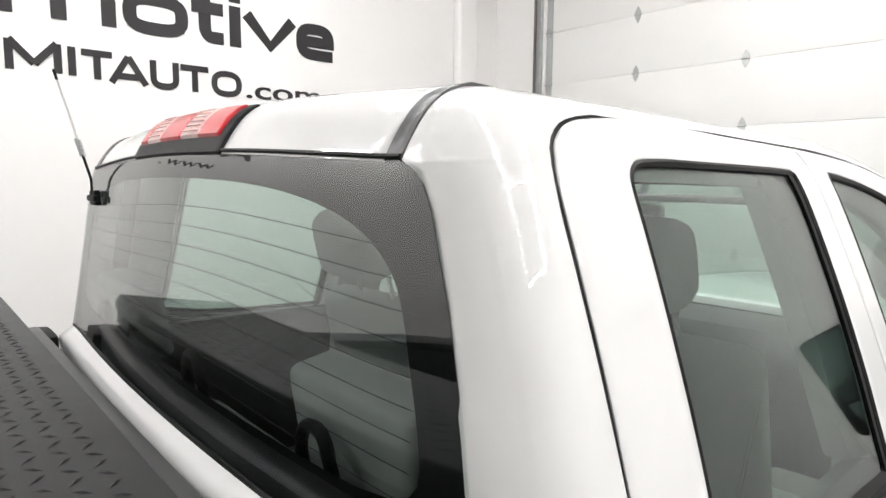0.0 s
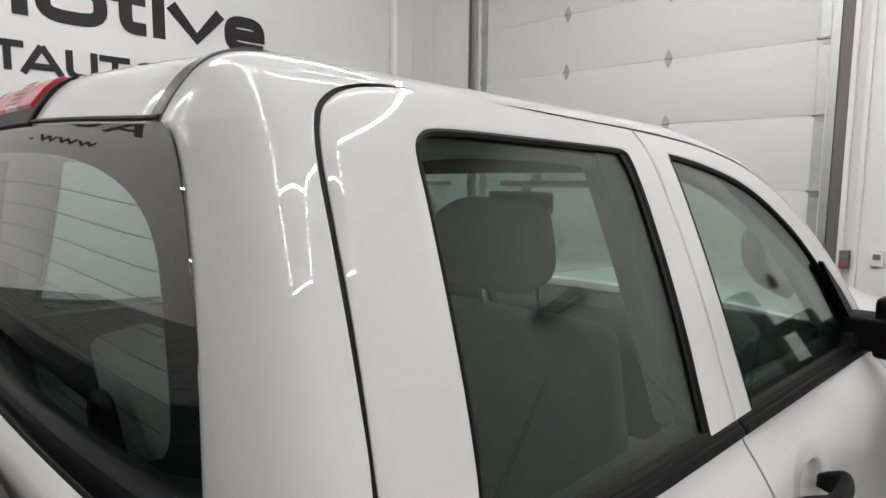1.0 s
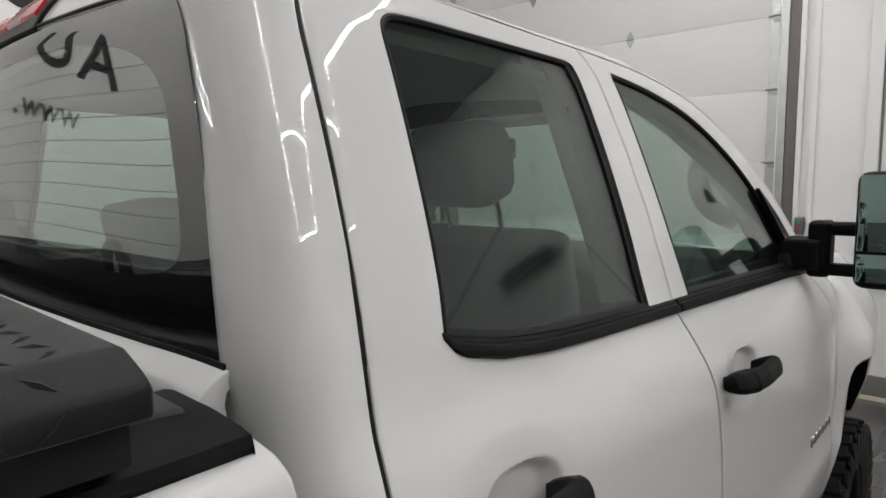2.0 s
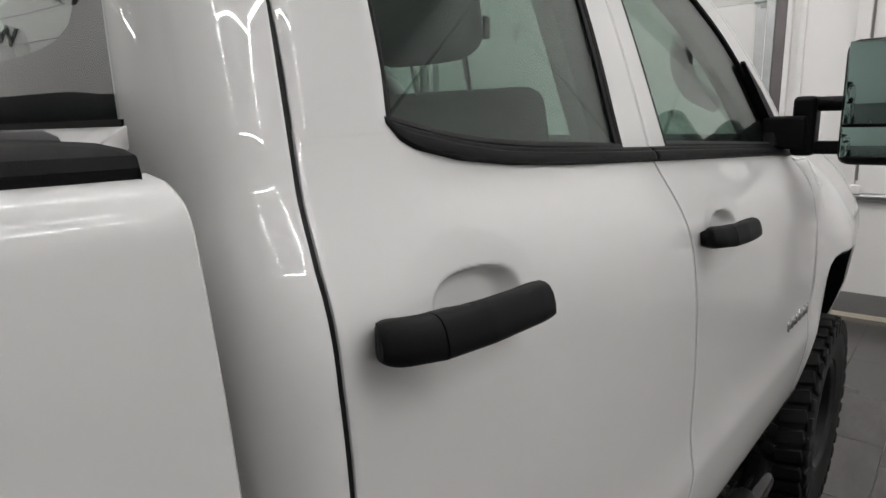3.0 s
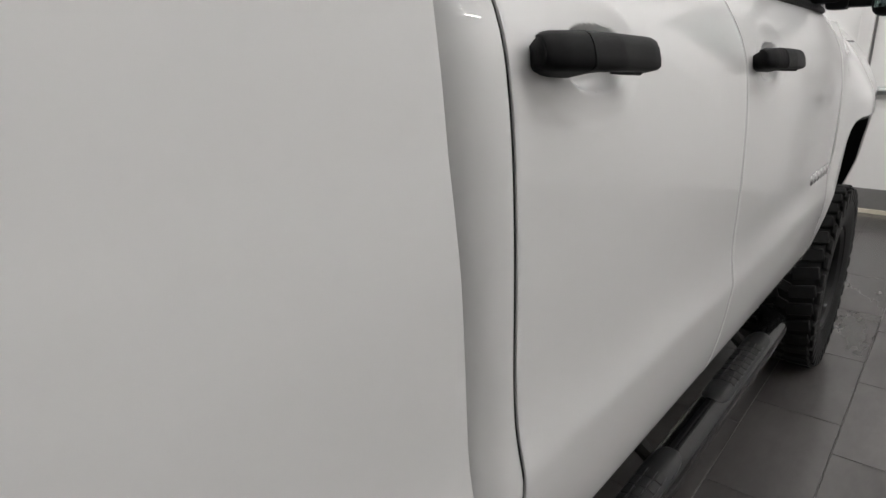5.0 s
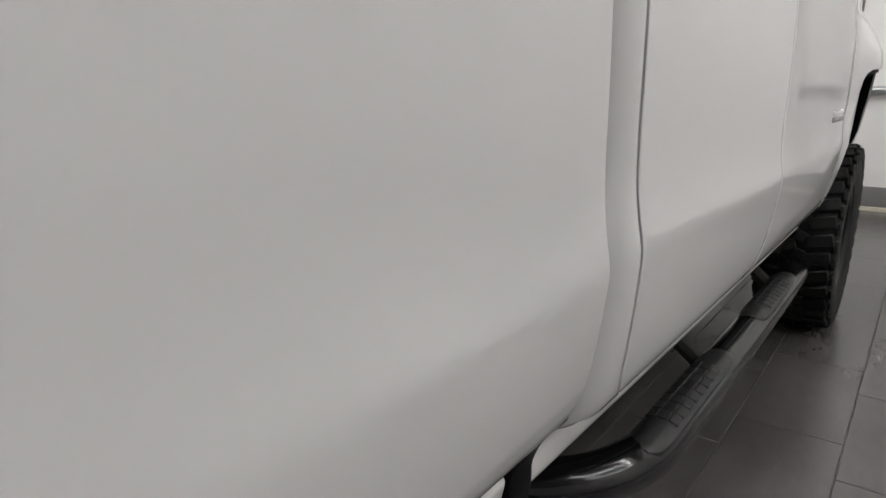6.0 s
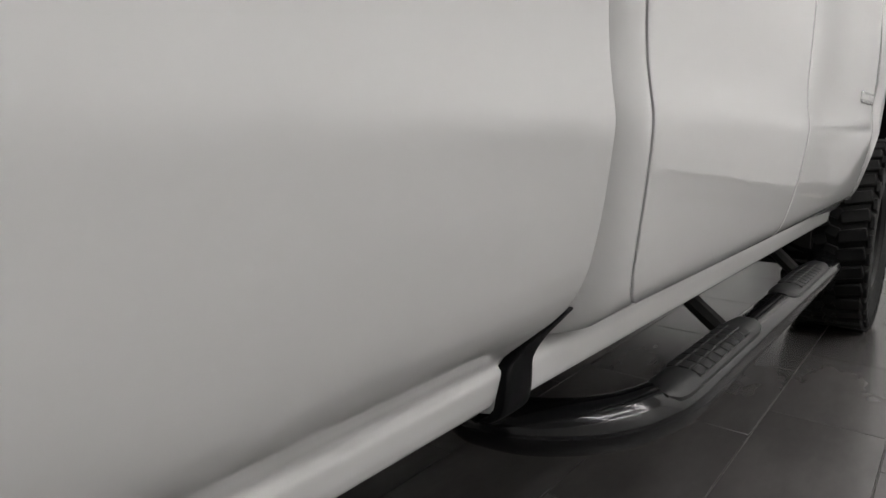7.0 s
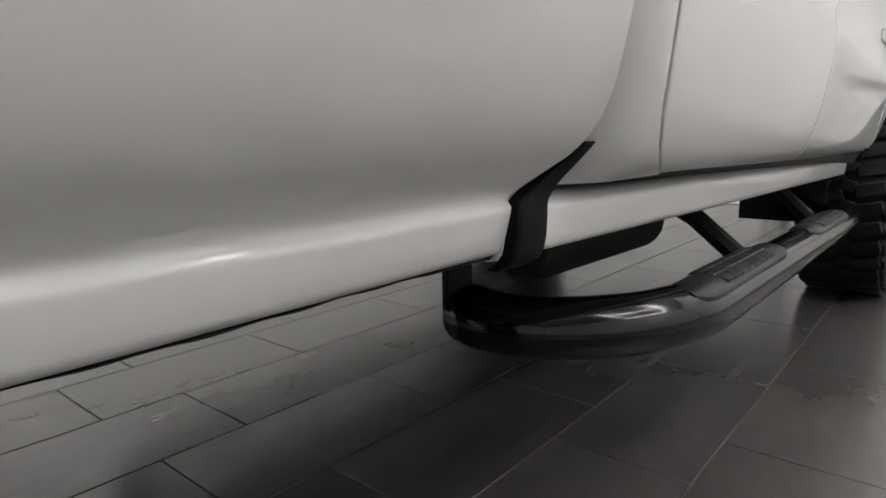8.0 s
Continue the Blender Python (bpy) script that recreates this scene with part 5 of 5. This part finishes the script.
def step_bar(left):
    X, Z, R = -0.088, 0.408, 0.050
    sl = RAKE * 0.9
    pts = [(-0.34, 0.060, Z + 0.006), (-0.32, 0.054, Z + 0.006), (-0.30, 0.050, Z + 0.005), (-0.235, 0.075, Z), (-0.170, 0.125, Z), (-0.125, 0.185, Z), (-0.100, 0.25, Z), (X, 0.34, Z - sl * 0.3), (X, 0.6, Z - sl * 0.6), (X, 1.2, Z - sl * 1.2), (X, 1.75, Z - sl * 1.75), (-0.093, 1.84, Z - sl * 1.84), (-0.122, 1.91, Z - sl * 1.9), (-0.20, 1.945, Z - sl * 1.9), (-0.30, 1.95, Z)]
    path = smooth_path(pts, 90)
    if left:
        path = [Vector((2 * XC - p.x, p.y, p.z)) for p in path]
    bar = part("step_bar", tube(path, R, 22, flat=0.9), BLACKGLOSS, truck, "gloss black round step bar")
    fx = (lambda x: 2 * XC - x) if left else (lambda x: x)
    for ya, yb in ((0.245, 0.80), (1.10, 1.66)):
        tilt = 0.04
        across, up = Vector((math.cos(tilt), 0, -math.sin(tilt))), Vector((math.sin(tilt), 0, math.cos(tilt)))
        def seat(w, y, h):
            c = Vector((X, y, Z - sl * y)) + across * w + up * h
            return Vector((fx(c.x), c.y, c.z))
        rows = []
        n = 30
        for k in range(n + 1):
            u = k / n
            y = lerp(ya, yb, u)
            e = min(1.0, min(u, 1 - u) * n / 4)
            e = math.sqrt(max(0.0, 1 - (1 - e) ** 2))
            hw = 0.018 + 0.020 * e
            top = 0.0465 + 0.0055 * e
            drop = 0.004 + 0.012 * e
            rows.append([seat(-hw * 1.02, y, 0.020)] + [seat(hw * q, y, top - drop * abs(q) ** 3) for q in np.linspace(-1, 1, 15)] + [seat(hw * 1.02, y, 0.020)])
        pad = part("step_pad", grid(rows), PAD, bar, "ribbed black step pad")
        for i in range(8):
            for j in range(3):
                c = seat((j - 1) * 0.0225, ya + 0.135 + i * 0.0405, 0.0515 - 0.0034 * abs(j - 1))
                b = shift(box(-0.0098, 0.0098, -0.0172, 0.0172, -0.004, 0.0032, 0.0014, 1), pose(c.x, c.y, c.z, 0, (-1 if left else 1) * (math.degrees(tilt) + 16 * (j - 1)), 0))
                part("tread_block", b, PAD, pad)
    for y in (0.80, 1.62):
        br = tube([(fx(-0.45), y - 0.06, 0.60), (fx(-0.25), y - 0.02, 0.49), (fx(-0.13), y, 0.40 - sl * y)], 0.022, 8)
        part("bracket", br, FRAMEBLACK, truck, "black step bar bracket")
    br = box(*sorted((fx(-0.372), fx(-0.358))), 0.03, 0.09, 0.395, 0.62, 0.004)
    add(br, box(*sorted((fx(-0.46), fx(-0.365))), -0.03, 0.05, 0.56, 0.61, 0.004))
    part("bracket", br, FRAMEBLACK, truck, "black step bar end bracket")


def tow_mirror(left):
    s = -1 if left else 1
    fx = (lambda x: 2 * XC - x) if left else (lambda x: x)
    def bx(x0, x1, *r, **k):
        return box(*sorted((fx(x0), fx(x1))), *r, **k)
    m = part("tow_mirror", bx(-0.135, -0.02, 1.70, 1.83, 1.505, 1.600, bevel=0.014, seg=3), BLACKPLASTIC, truck, "black telescopic towing mirror")
    part("pivot", bx(-0.062, 0.0, 1.715, 1.80, 1.485, 1.655, bevel=0.018, seg=3), BLACKPLASTIC, m, "black pivot block")
    part("arm", tube([(fx(-0.03), 1.755, 1.632), (fx(0.16), 1.755, 1.632)], 0.021, 14), BLACKPLASTIC, m, "black round mirror arm")
    part("arm", bx(-0.03, 0.16, 1.735, 1.775, 1.490, 1.528, bevel=0.012, seg=2), BLACKPLASTIC, m, "black flat mirror arm")
    hd = part("mirror_head", shift(bx(0.058, 0.30, 1.705, 1.82, 1.462, 1.800, bevel=0.038, seg=5), Matrix.Identity(4)), BLACKPLASTIC, m, "black mirror housing")
    turn = Matrix.Translation((fx(0.18), 1.70, 1.64)) @ Matrix.Rotation(radians(9.0 * s), 4, "Z") @ Matrix.Rotation(radians(1.5), 4, "X") @ Matrix.Translation((-fx(0.18), -1.70, -1.64))
    part("main_glass", shift(bx(0.069, 0.289, 1.6900, 1.7045, 1.575, 1.790, bevel=0.003, seg=2), turn), MIRROR, hd, "flat mirror glass")
    part("lower_glass", shift(bx(0.069, 0.289, 1.6900, 1.7045, 1.486, 1.568, bevel=0.003, seg=2), turn), MIRROR, hd, "small wide-view mirror glass")
    part("rim_bar", bx(0.066, 0.292, 1.700, 1.712, 1.568, 1.575), BLACKPLASTIC, hd, "black glass divider")


# ---- inside the cab ----
def front_seat(x, back=0.0):
    seat = part("front_seat", cushion(x - 0.26, x + 0.26, 0.90 - back, 1.42 - back, 0.98, 1.14, 0.06), CLOTH, truck, "grey cloth front seat")
    lean = Matrix.Translation((x, 0.94 - back, 1.10)) @ Matrix.Rotation(radians(14), 4, "X") @ Matrix.Translation((-x, -0.94, -1.10))
    part("backrest", cushion(x - 0.25, x + 0.25, 0.88, 1.00, 1.10, 1.69, 0.058, lean), CLOTH, seat)
    part("headrest", cushion(x - 0.135, x + 0.135, 0.83, 0.985, 1.762, 1.958, 0.074, lean), CLOTH, seat, "grey cloth headrest")
    for dx in (-0.08, 0.08):
        part("headrest_post", shift(cylinder((x + dx, 0.935, 1.66), (x + dx, 0.935, 1.78), 0.007, 8), lean), CHROME, seat, "steel headrest post")


def rear_bench():
    b = part("rear_bench", cushion(2 * XC + 0.28, -0.28, 0.18, 0.64, 0.98, 1.14, 0.05), CLOTH, truck, "grey cloth rear bench")
    lean = Matrix.Translation((XC, 0.13, 1.12)) @ Matrix.Rotation(radians(9), 4, "X") @ Matrix.Translation((-XC, -0.13, -1.12))
    for xa, xb in ((2 * XC + 0.30, XC - 0.13), (XC - 0.12, -0.30)):
        part("backrest", cushion(xa, xb, -0.02, 0.10, 1.10, 1.585, 0.04, lean), CLOTH, b)
    for x in (-0.475, -1.485):
        part("headrest", cushion(x - 0.13, x + 0.13, 0.028, 0.11, 1.60, 1.79, 0.022, lean), CLOTH, b, "grey cloth headrest")
    for x in (-0.505, -0.90, -1.455):
        pts = [(x - 0.034, -0.072, 1.60), (x - 0.034, -0.086, 1.675), (x - 0.018, -0.088, 1.712), (x + 0.018, -0.088, 1.712), (x + 0.034, -0.086, 1.675), (x + 0.034, -0.072, 1.60)]
        part("strap_loop", tube(smooth_path(pts, 16), 0.0085, 8), SEAL, b, "black strap loop")


def front_post_trim(left):
    """Inner cover of the windscreen post, its grab handle, and the belt of the seat beside it."""
    line = smooth_path([(0, 0.92, 2.02), (0, 1.06, 2.0), (0, 1.19, 1.974), (0, 1.31, 1.936), (0, 1.42, 1.884), (0, 1.52, 1.822), (0, 1.61, 1.744), (0, 1.69, 1.66), (0, 1.76, 1.56), (0, 1.80, 1.49)], 40)
    rows = []
    for p in line:
        x = side_x(p.y, p.z)
        rows.append([Vector((x + dx, p.y + dy, p.z + dz)) for dx, dy, dz in ((-0.016, 0.012, 0.012), (-0.03, -0.012, -0.012), (-0.055, -0.026, -0.024), (-0.085, -0.022, -0.02), (-0.11, 0.0, 0.0), (-0.125, 0.04, 0.03))])
    t = part("post_trim", grid(flip(rows, left)), TRIM, truck, "grey windscreen post trim")
    pts = smooth_path([(-0.27, 1.575, 1.875), (-0.335, 1.59, 1.83), (-0.36, 1.645, 1.755), (-0.345, 1.715, 1.685), (-0.28, 1.76, 1.645)], 24)
    if left:
        pts = [Vector((2 * XC - p.x, p.y, p.z)) for p in pts]
    part("grab_handle", tube(pts, 0.033, 12), TRIM, t, "grey grab handle")
    s = -1 if left else 1
    rows = []
    for k in range(20):
        u = k / 19
        z, y = lerp(1.90, 1.16, u), lerp(0.745, 0.70, u)
        x = side_x(y, max(z, 1.55)) - 0.075
        rows.append([Vector((x - 0.012, y - 0.024, z)), Vector((x, y, z)), Vector((x - 0.004, y + 0.022, z))])
    b = part("seat_belt", slab(flip(rows, left), (-0.002 * s, 0, 0)), CLOTH, truck, "light grey seat belt")
    x = side_x(0.745, 1.91) - 0.07
    c = box(x - 0.016, x + 0.012, 0.715, 0.775, 1.885, 1.94, 0.008, 2)
    if left:
        for v in c.verts:
            v.co.x = 2 * XC - v.co.x
    part("belt_guide", c, TRIM, b, "grey belt guide")


def dashboard():
    rows = []
    for y, z in ((1.95, 1.50), (1.85, 1.54), (1.72, 1.55), (1.62, 1.53), (1.56, 1.46), (1.55, 1.30), (1.60, 1.12)):
        rows.append([Vector((x, y - 0.03 * math.cos((x - XC) * 2.2), z)) for x in np.linspace(-0.20, 2 * XC + 0.20, 25)])
    part("dashboard", slab(rows, (0, 0.03, -0.02)), TRIMDARK, truck, "dark grey dashboard")
    c = Vector((XC - 0.38, 1.42, 1.44))
    tilt = Matrix.Translation(c) @ Matrix.Rotation(radians(-25), 4, "X")
    ring = [tilt @ Vector((0.185 * math.cos(a), 0, 0.185 * math.sin(a))) for a in [2 * math.pi * k / 36 for k in range(36)]]
    w = part("steering_wheel", tube(ring, 0.015, 10, closed=True), TRIMDARK, truck, "dark steering wheel")
    part("hub", shift(box(-0.07, 0.07, -0.03, 0.02, -0.06, 0.06, 0.02, 3), tilt), TRIMDARK, w)
    for a in (0, 180, 270):
        v = Vector((math.cos(radians(a)), 0, math.sin(radians(a))))
        part("spoke", cylinder(tilt @ (v * 0.05), tilt @ (v * 0.18), 0.014, 8), TRIMDARK, w)
    m = part("inside_mirror", box(XC - 0.12, XC + 0.12, 1.30, 1.34, 1.86, 1.93, 0.012, 3), TRIMDARK, truck, "dark inside rear-view mirror")
    part("stem", cylinder((XC, 1.33, 1.92), (XC, 1.42, 1.985), 0.012, 8), TRIMDARK, m)
    for x in (-0.62, -1.34):
        part("sun_visor", box(x - 0.19, x + 0.19, 1.00, 1.18, 1.950, 1.966, 0.006), HEADLINER, truck, "grey sun visor")


def toolbox():
    box_ = thing("toolbox", "black tread-plate toolbox lying across the bed", "toolbox", (XC, -0.48, 1.585))
    xa, xb = -0.040, 2 * XC + 0.040
    part("body", box(xb + 0.215, xa - 0.215, -0.70, -0.25, 1.20, 1.612, 0.008), TOOLBOX, box_)
    for sx in (-1, 1):
        x0 = xa - 0.215 if sx > 0 else xb + 0.028
        part("side_box", box(x0, x0 + 0.187, -0.715, -0.244, 1.6015, 1.648, 0.006), TOOLBOX, box_)
    # lid: upright sides, sloping shoulders, flat top
    ya, yb, e = -0.236, -0.728, 0.034
    z0, z1, z2 = 1.640, 1.665, 1.686
    xr, xl = xa - 0.005, xb + 0.005
    bm = bmesh.new()
    rings = []
    for d, z in ((0.0, z0), (0.0, z1), (e, z2)):
        rings.append([bm.verts.new(p) for p in ((xr - d, ya - d * 0.15, z), (xl + d, ya - d * 0.15, z), (xl + d, yb + d, z), (xr - d, yb + d, z))])
    for r, s_ in zip(rings, rings[1:]):
        for q in range(4):
            bm.faces.new((r[q], r[(q + 1) % 4], s_[(q + 1) % 4], s_[q]))
    bm.faces.new(rings[2])
    bm.faces.new(rings[0][::-1])
    bmesh.ops.bevel(bm, geom=list(bm.edges), offset=0.005, segments=3, affect="EDGES", profile=0.5)
    lid = part("lid", bm, TOOLBOX, box_, "", 22)
    bm = bmesh.new()

    def mark(m, ang):
        """One raised lozenge of the tread plate on a face whose frame is m."""
        vs = []
        for a, r in ((0, 0.0125), (90, 0.0028), (180, 0.0125), (270, 0.0028)):
            p = Vector((r * math.cos(radians(a)), r * math.sin(radians(a)), 0))
            vs.append(bm.verts.new(m @ (Matrix.Rotation(ang, 4, "Z") @ p)))
        top = bm.verts.new(m @ Vector((0, 0, 0.0024)))
        for q in range(4):
            bm.faces.new((vs[q], vs[(q + 1) % 4], top))
    step = 0.030
    for i in range(int((xr - xl - 2 * e) / step)):
        for j in range(int((ya - yb - 1.15 * e - 0.012) / step)):
            mark(pose(xl + e + 0.02 + i * step, yb + e + 0.02 + j * step, z2 + 0.0003), radians(45 if (i + j) % 2 else -45))
    slope = math.atan2(z2 - z1, e)
    for j in range(int((ya - yb - 0.06) / step)):
        y = yb + 0.04 + j * step
        mark(pose(xr - e / 2 + 0.0003, y, (z1 + z2) / 2 + 0.0003, 0, math.degrees(slope), 0), radians(45 if j % 2 else -45))
        mark(pose(xr + 0.0003, y, (z0 + z1) / 2, 0, 90, 0), radians(-45 if j % 2 else 45))
    for i in range(int((xr - xl - 0.06) / step)):
        x = xl + 0.04 + i * step
        mark(pose(x, yb + e / 2 - 0.0003, (z1 + z2) / 2 + 0.0003, math.degrees(slope), 0, 0), radians(45 if i % 2 else -45))
        mark(pose(x, yb - 0.0003, (z0 + z1) / 2, 90, 0, 0), radians(-45 if i % 2 else 45))
    tagged(part("tread_pattern", bm, TOOLBOX, lid, "raised tread pattern", 10), kind="stuff")
    latch = part("latch", box(xa - 0.40, xa - 0.28, -0.752, -0.7285, 1.60, 1.65, 0.006), STEEL, box_, "steel paddle latch")


def antenna():
    a = thing("antenna", "thin black whip antenna stuck on the rear window", "antenna", (-1.60, -0.12, 1.90))
    b = Vector((-1.50, rear_y(1.955) + bulge(-1.50) - 0.006, 1.955))
    part("mount", box(b.x - 0.025, b.x + 0.025, b.y - 0.012, b.y + 0.003, b.z - 0.018, b.z + 0.018, 0.006, 2), BLACKPLASTIC, a)
    tip = b + Vector((-0.016, -0.07, 0.285))
    d = (tip - b)
    part("whip", tube([b + Vector((0, -0.01, 0)), b + d * 0.15, b + d * 0.34], 0.003, 8), BLACKPLASTIC, a, "thin black rod")
    part("whip", tube([b + d * 0.46, b + d * 0.7, b + d * 0.93], 0.0024, 8), CHROME, a, "thin bright rod")
    part("whip", tube([b + d * 0.92, tip], 0.0032, 8), BLACKPLASTIC, a, "black rod tip")
    part("foot", box(b.x - 0.034, b.x + 0.034, b.y - 0.016, b.y - 0.004, b.z - 0.008, b.z + 0.006, 0.004), BLACKPLASTIC, a, "black cross foot")
    coil = []
    n = (Vector((1, 0, 0)) - d.normalized() * d.normalized().x).normalized()
    t2 = d.normalized().cross(n)
    for k in range(90):
        u = k / 89
        coil.append(b + d * (0.33 + 0.14 * u) + n * 0.006 * math.cos(u * 2 * math.pi * 9) + t2 * 0.006 * math.sin(u * 2 * math.pi * 9))
    part("coil", tube(coil, 0.0016, 5), STEEL, a, "steel wire coil")


flank(False)
flank(True)
roof()
rear_window()
brake_light()
windscreen()
nose()
bed()
for wx, wy, wl in ((-0.128, 2.43, False), (2 * XC + 0.128, 2.43, True), (-0.128, -1.15, False), (2 * XC + 0.128, -1.15, True)):
    wheel(wx, wy, wl)
front_seat(-0.60)
front_seat(-1.31, 0.22)
rear_bench()
front_post_trim(False)
front_post_trim(True)
dashboard()
toolbox()
antenna()


# ---- small things on the walls ----
def wall_things():
    b = thing("door_control", "dark door control box with green and red buttons", "switch", (-0.854, Y1, 1.37))
    part("case", box(-0.884, -0.824, Y1 - 0.09, Y1 - 0.003, 1.30, 1.44, 0.008), DARKTRIM, b)
    part("button", cylinder((-0.854, Y1 - 0.09, 1.40), (-0.854, Y1 - 0.099, 1.40), 0.014, 12), GREEN, b, "green push button")
    part("button", cylinder((-0.854, Y1 - 0.09, 1.345), (-0.854, Y1 - 0.099, 1.345), 0.014, 12), REDBTN, b, "red push button")
    p = thing("wall_pipe", "grey conduit pipe clipped along the wall", "pipe", (0.2, Y1, 1.0))
    part("pipe", tube([(-0.37, Y1 - 0.05, 0.972), (XB - 0.006, Y1 - 0.05, 0.965)], 0.030, 14), STEEL, p)
    part("valve", box(-0.365, -0.295, Y1 - 0.10, Y1 - 0.02, 0.995, 1.06, 0.010), WALL, p, "white junction box")
    t = thing("thermostat", "small white thermostat on the wall", "thermostat", (-0.644, Y1, 1.39))
    part("case", box(-0.69, -0.60, Y1 - 0.035, Y1 - 0.003, 1.33, 1.45, 0.008), WALL, t)
    part("screen", box(-0.67, -0.62, Y1 - 0.038, Y1 - 0.0345, 1.385, 1.425), PLINTH, t, "grey screen")
    c = thing("wall_duct", "white vertical cable duct rising from a wall pipe", "duct", (-0.39, Y1, 1.1), kind="structure")
    part("casing", box(-0.435, -0.345, Y1 - 0.05, Y1 - 0.003, 1.02, H - 0.004, 0.006), WALL, c)
    part("edge", box(-0.343, -0.328, Y1 - 0.022, Y1 - 0.003, 1.09, H - 0.004, 0.003), PLINTH, c, "brown-grey edge strip")


wall_things()


def wall_beam():
    """Dark steel track along the wall bay, mirrored in the side windows."""
    b = thing("wall_track", "dark horizontal steel track on brackets along the wall", "track", (2.55, YB, 2.87))
    part("rail", box(2.2, 2.9, YB - 0.12, YB - 0.06, 2.82, 2.91, 0.006), DARKTRIM, b)
    part("lower_rail", box(2.2, 2.9, YB - 0.09, YB - 0.05, 2.75, 2.78, 0.006), DARKTRIM, b)
    for x in (2.3, 2.8):
        part("bracket", box(x - 0.03, x + 0.03, YB - 0.062, YB - 0.003, 2.73, 2.95, 0.004), STEEL, b, "steel wall bracket")


wall_beam()

# ---- floor tiles ----
TW, TL = 0.3075, 0.61


def tiles():
    floor = bpy.data.objects["floor"]
    me = finish(box(-TW / 2 + 0.0016, TW / 2 - 0.0016, -TL / 2 + 0.0016, TL / 2 - 0.0016, -0.006, 0.0, 0.0012, 1), TILE)
    far_v, far_f = [], []
    i0 = int((X0 + 1.054) / TW) - 1
    near = []
    for i in range(i0, int((X1 + 1.054) / TW) + 1):
        x = -1.054 + (i + 0.5) * TW
        off = -0.115 if i % 2 == 0 else 0.095
        for j in range(int((Y0 - off) / TL) - 1, int((Y1 - off) / TL) + 1):
            y = off + (j + 0.5) * TL
            xa, xb, ya, yb = x - TW / 2, x + TW / 2, y - TL / 2, y + TL / 2
            if xb < X0 + 0.02 or xa > X1 - 0.02 or yb < Y0 + 0.02 or ya > Y1 - 0.02:
                continue
            whole = xa > X0 and xb < X1 and ya > Y0 and yb < Y1
            if whole and -3.0 < x < 2.2 and -0.5 < y < 4.6:
                near.append((x, y))
                continue
            g = 0.0016
            xa, xb, ya, yb = max(xa, X0) + g, min(xb, X1) - g, max(ya, Y0) + g, min(yb, Y1) - g
            b = len(far_v)
            far_v += [(xa, ya, 0), (xb, ya, 0), (xb, yb, 0), (xa, yb, 0), (xa, ya, -0.006), (xb, ya, -0.006), (xb, yb, -0.006), (xa, yb, -0.006)]
            far_f += [(b, b + 1, b + 2, b + 3), (b, b + 4, b + 5, b + 1), (b + 1, b + 5, b + 6, b + 2), (b + 2, b + 6, b + 7, b + 3), (b + 3, b + 7, b + 4, b)]
    for x, y in near:
        o = new("tile", me)
        o.parent = floor
        o.location = (x, y, 0)
    m2 = bpy.data.meshes.new("far_tiles")
    m2.from_pydata(far_v, [], far_f)
    m2.materials.append(TILE)
    o = new("far_tiles", m2)
    o.parent = floor
    tagged(o, "dark grey rectangular floor tiles", kind="stuff")


tiles()
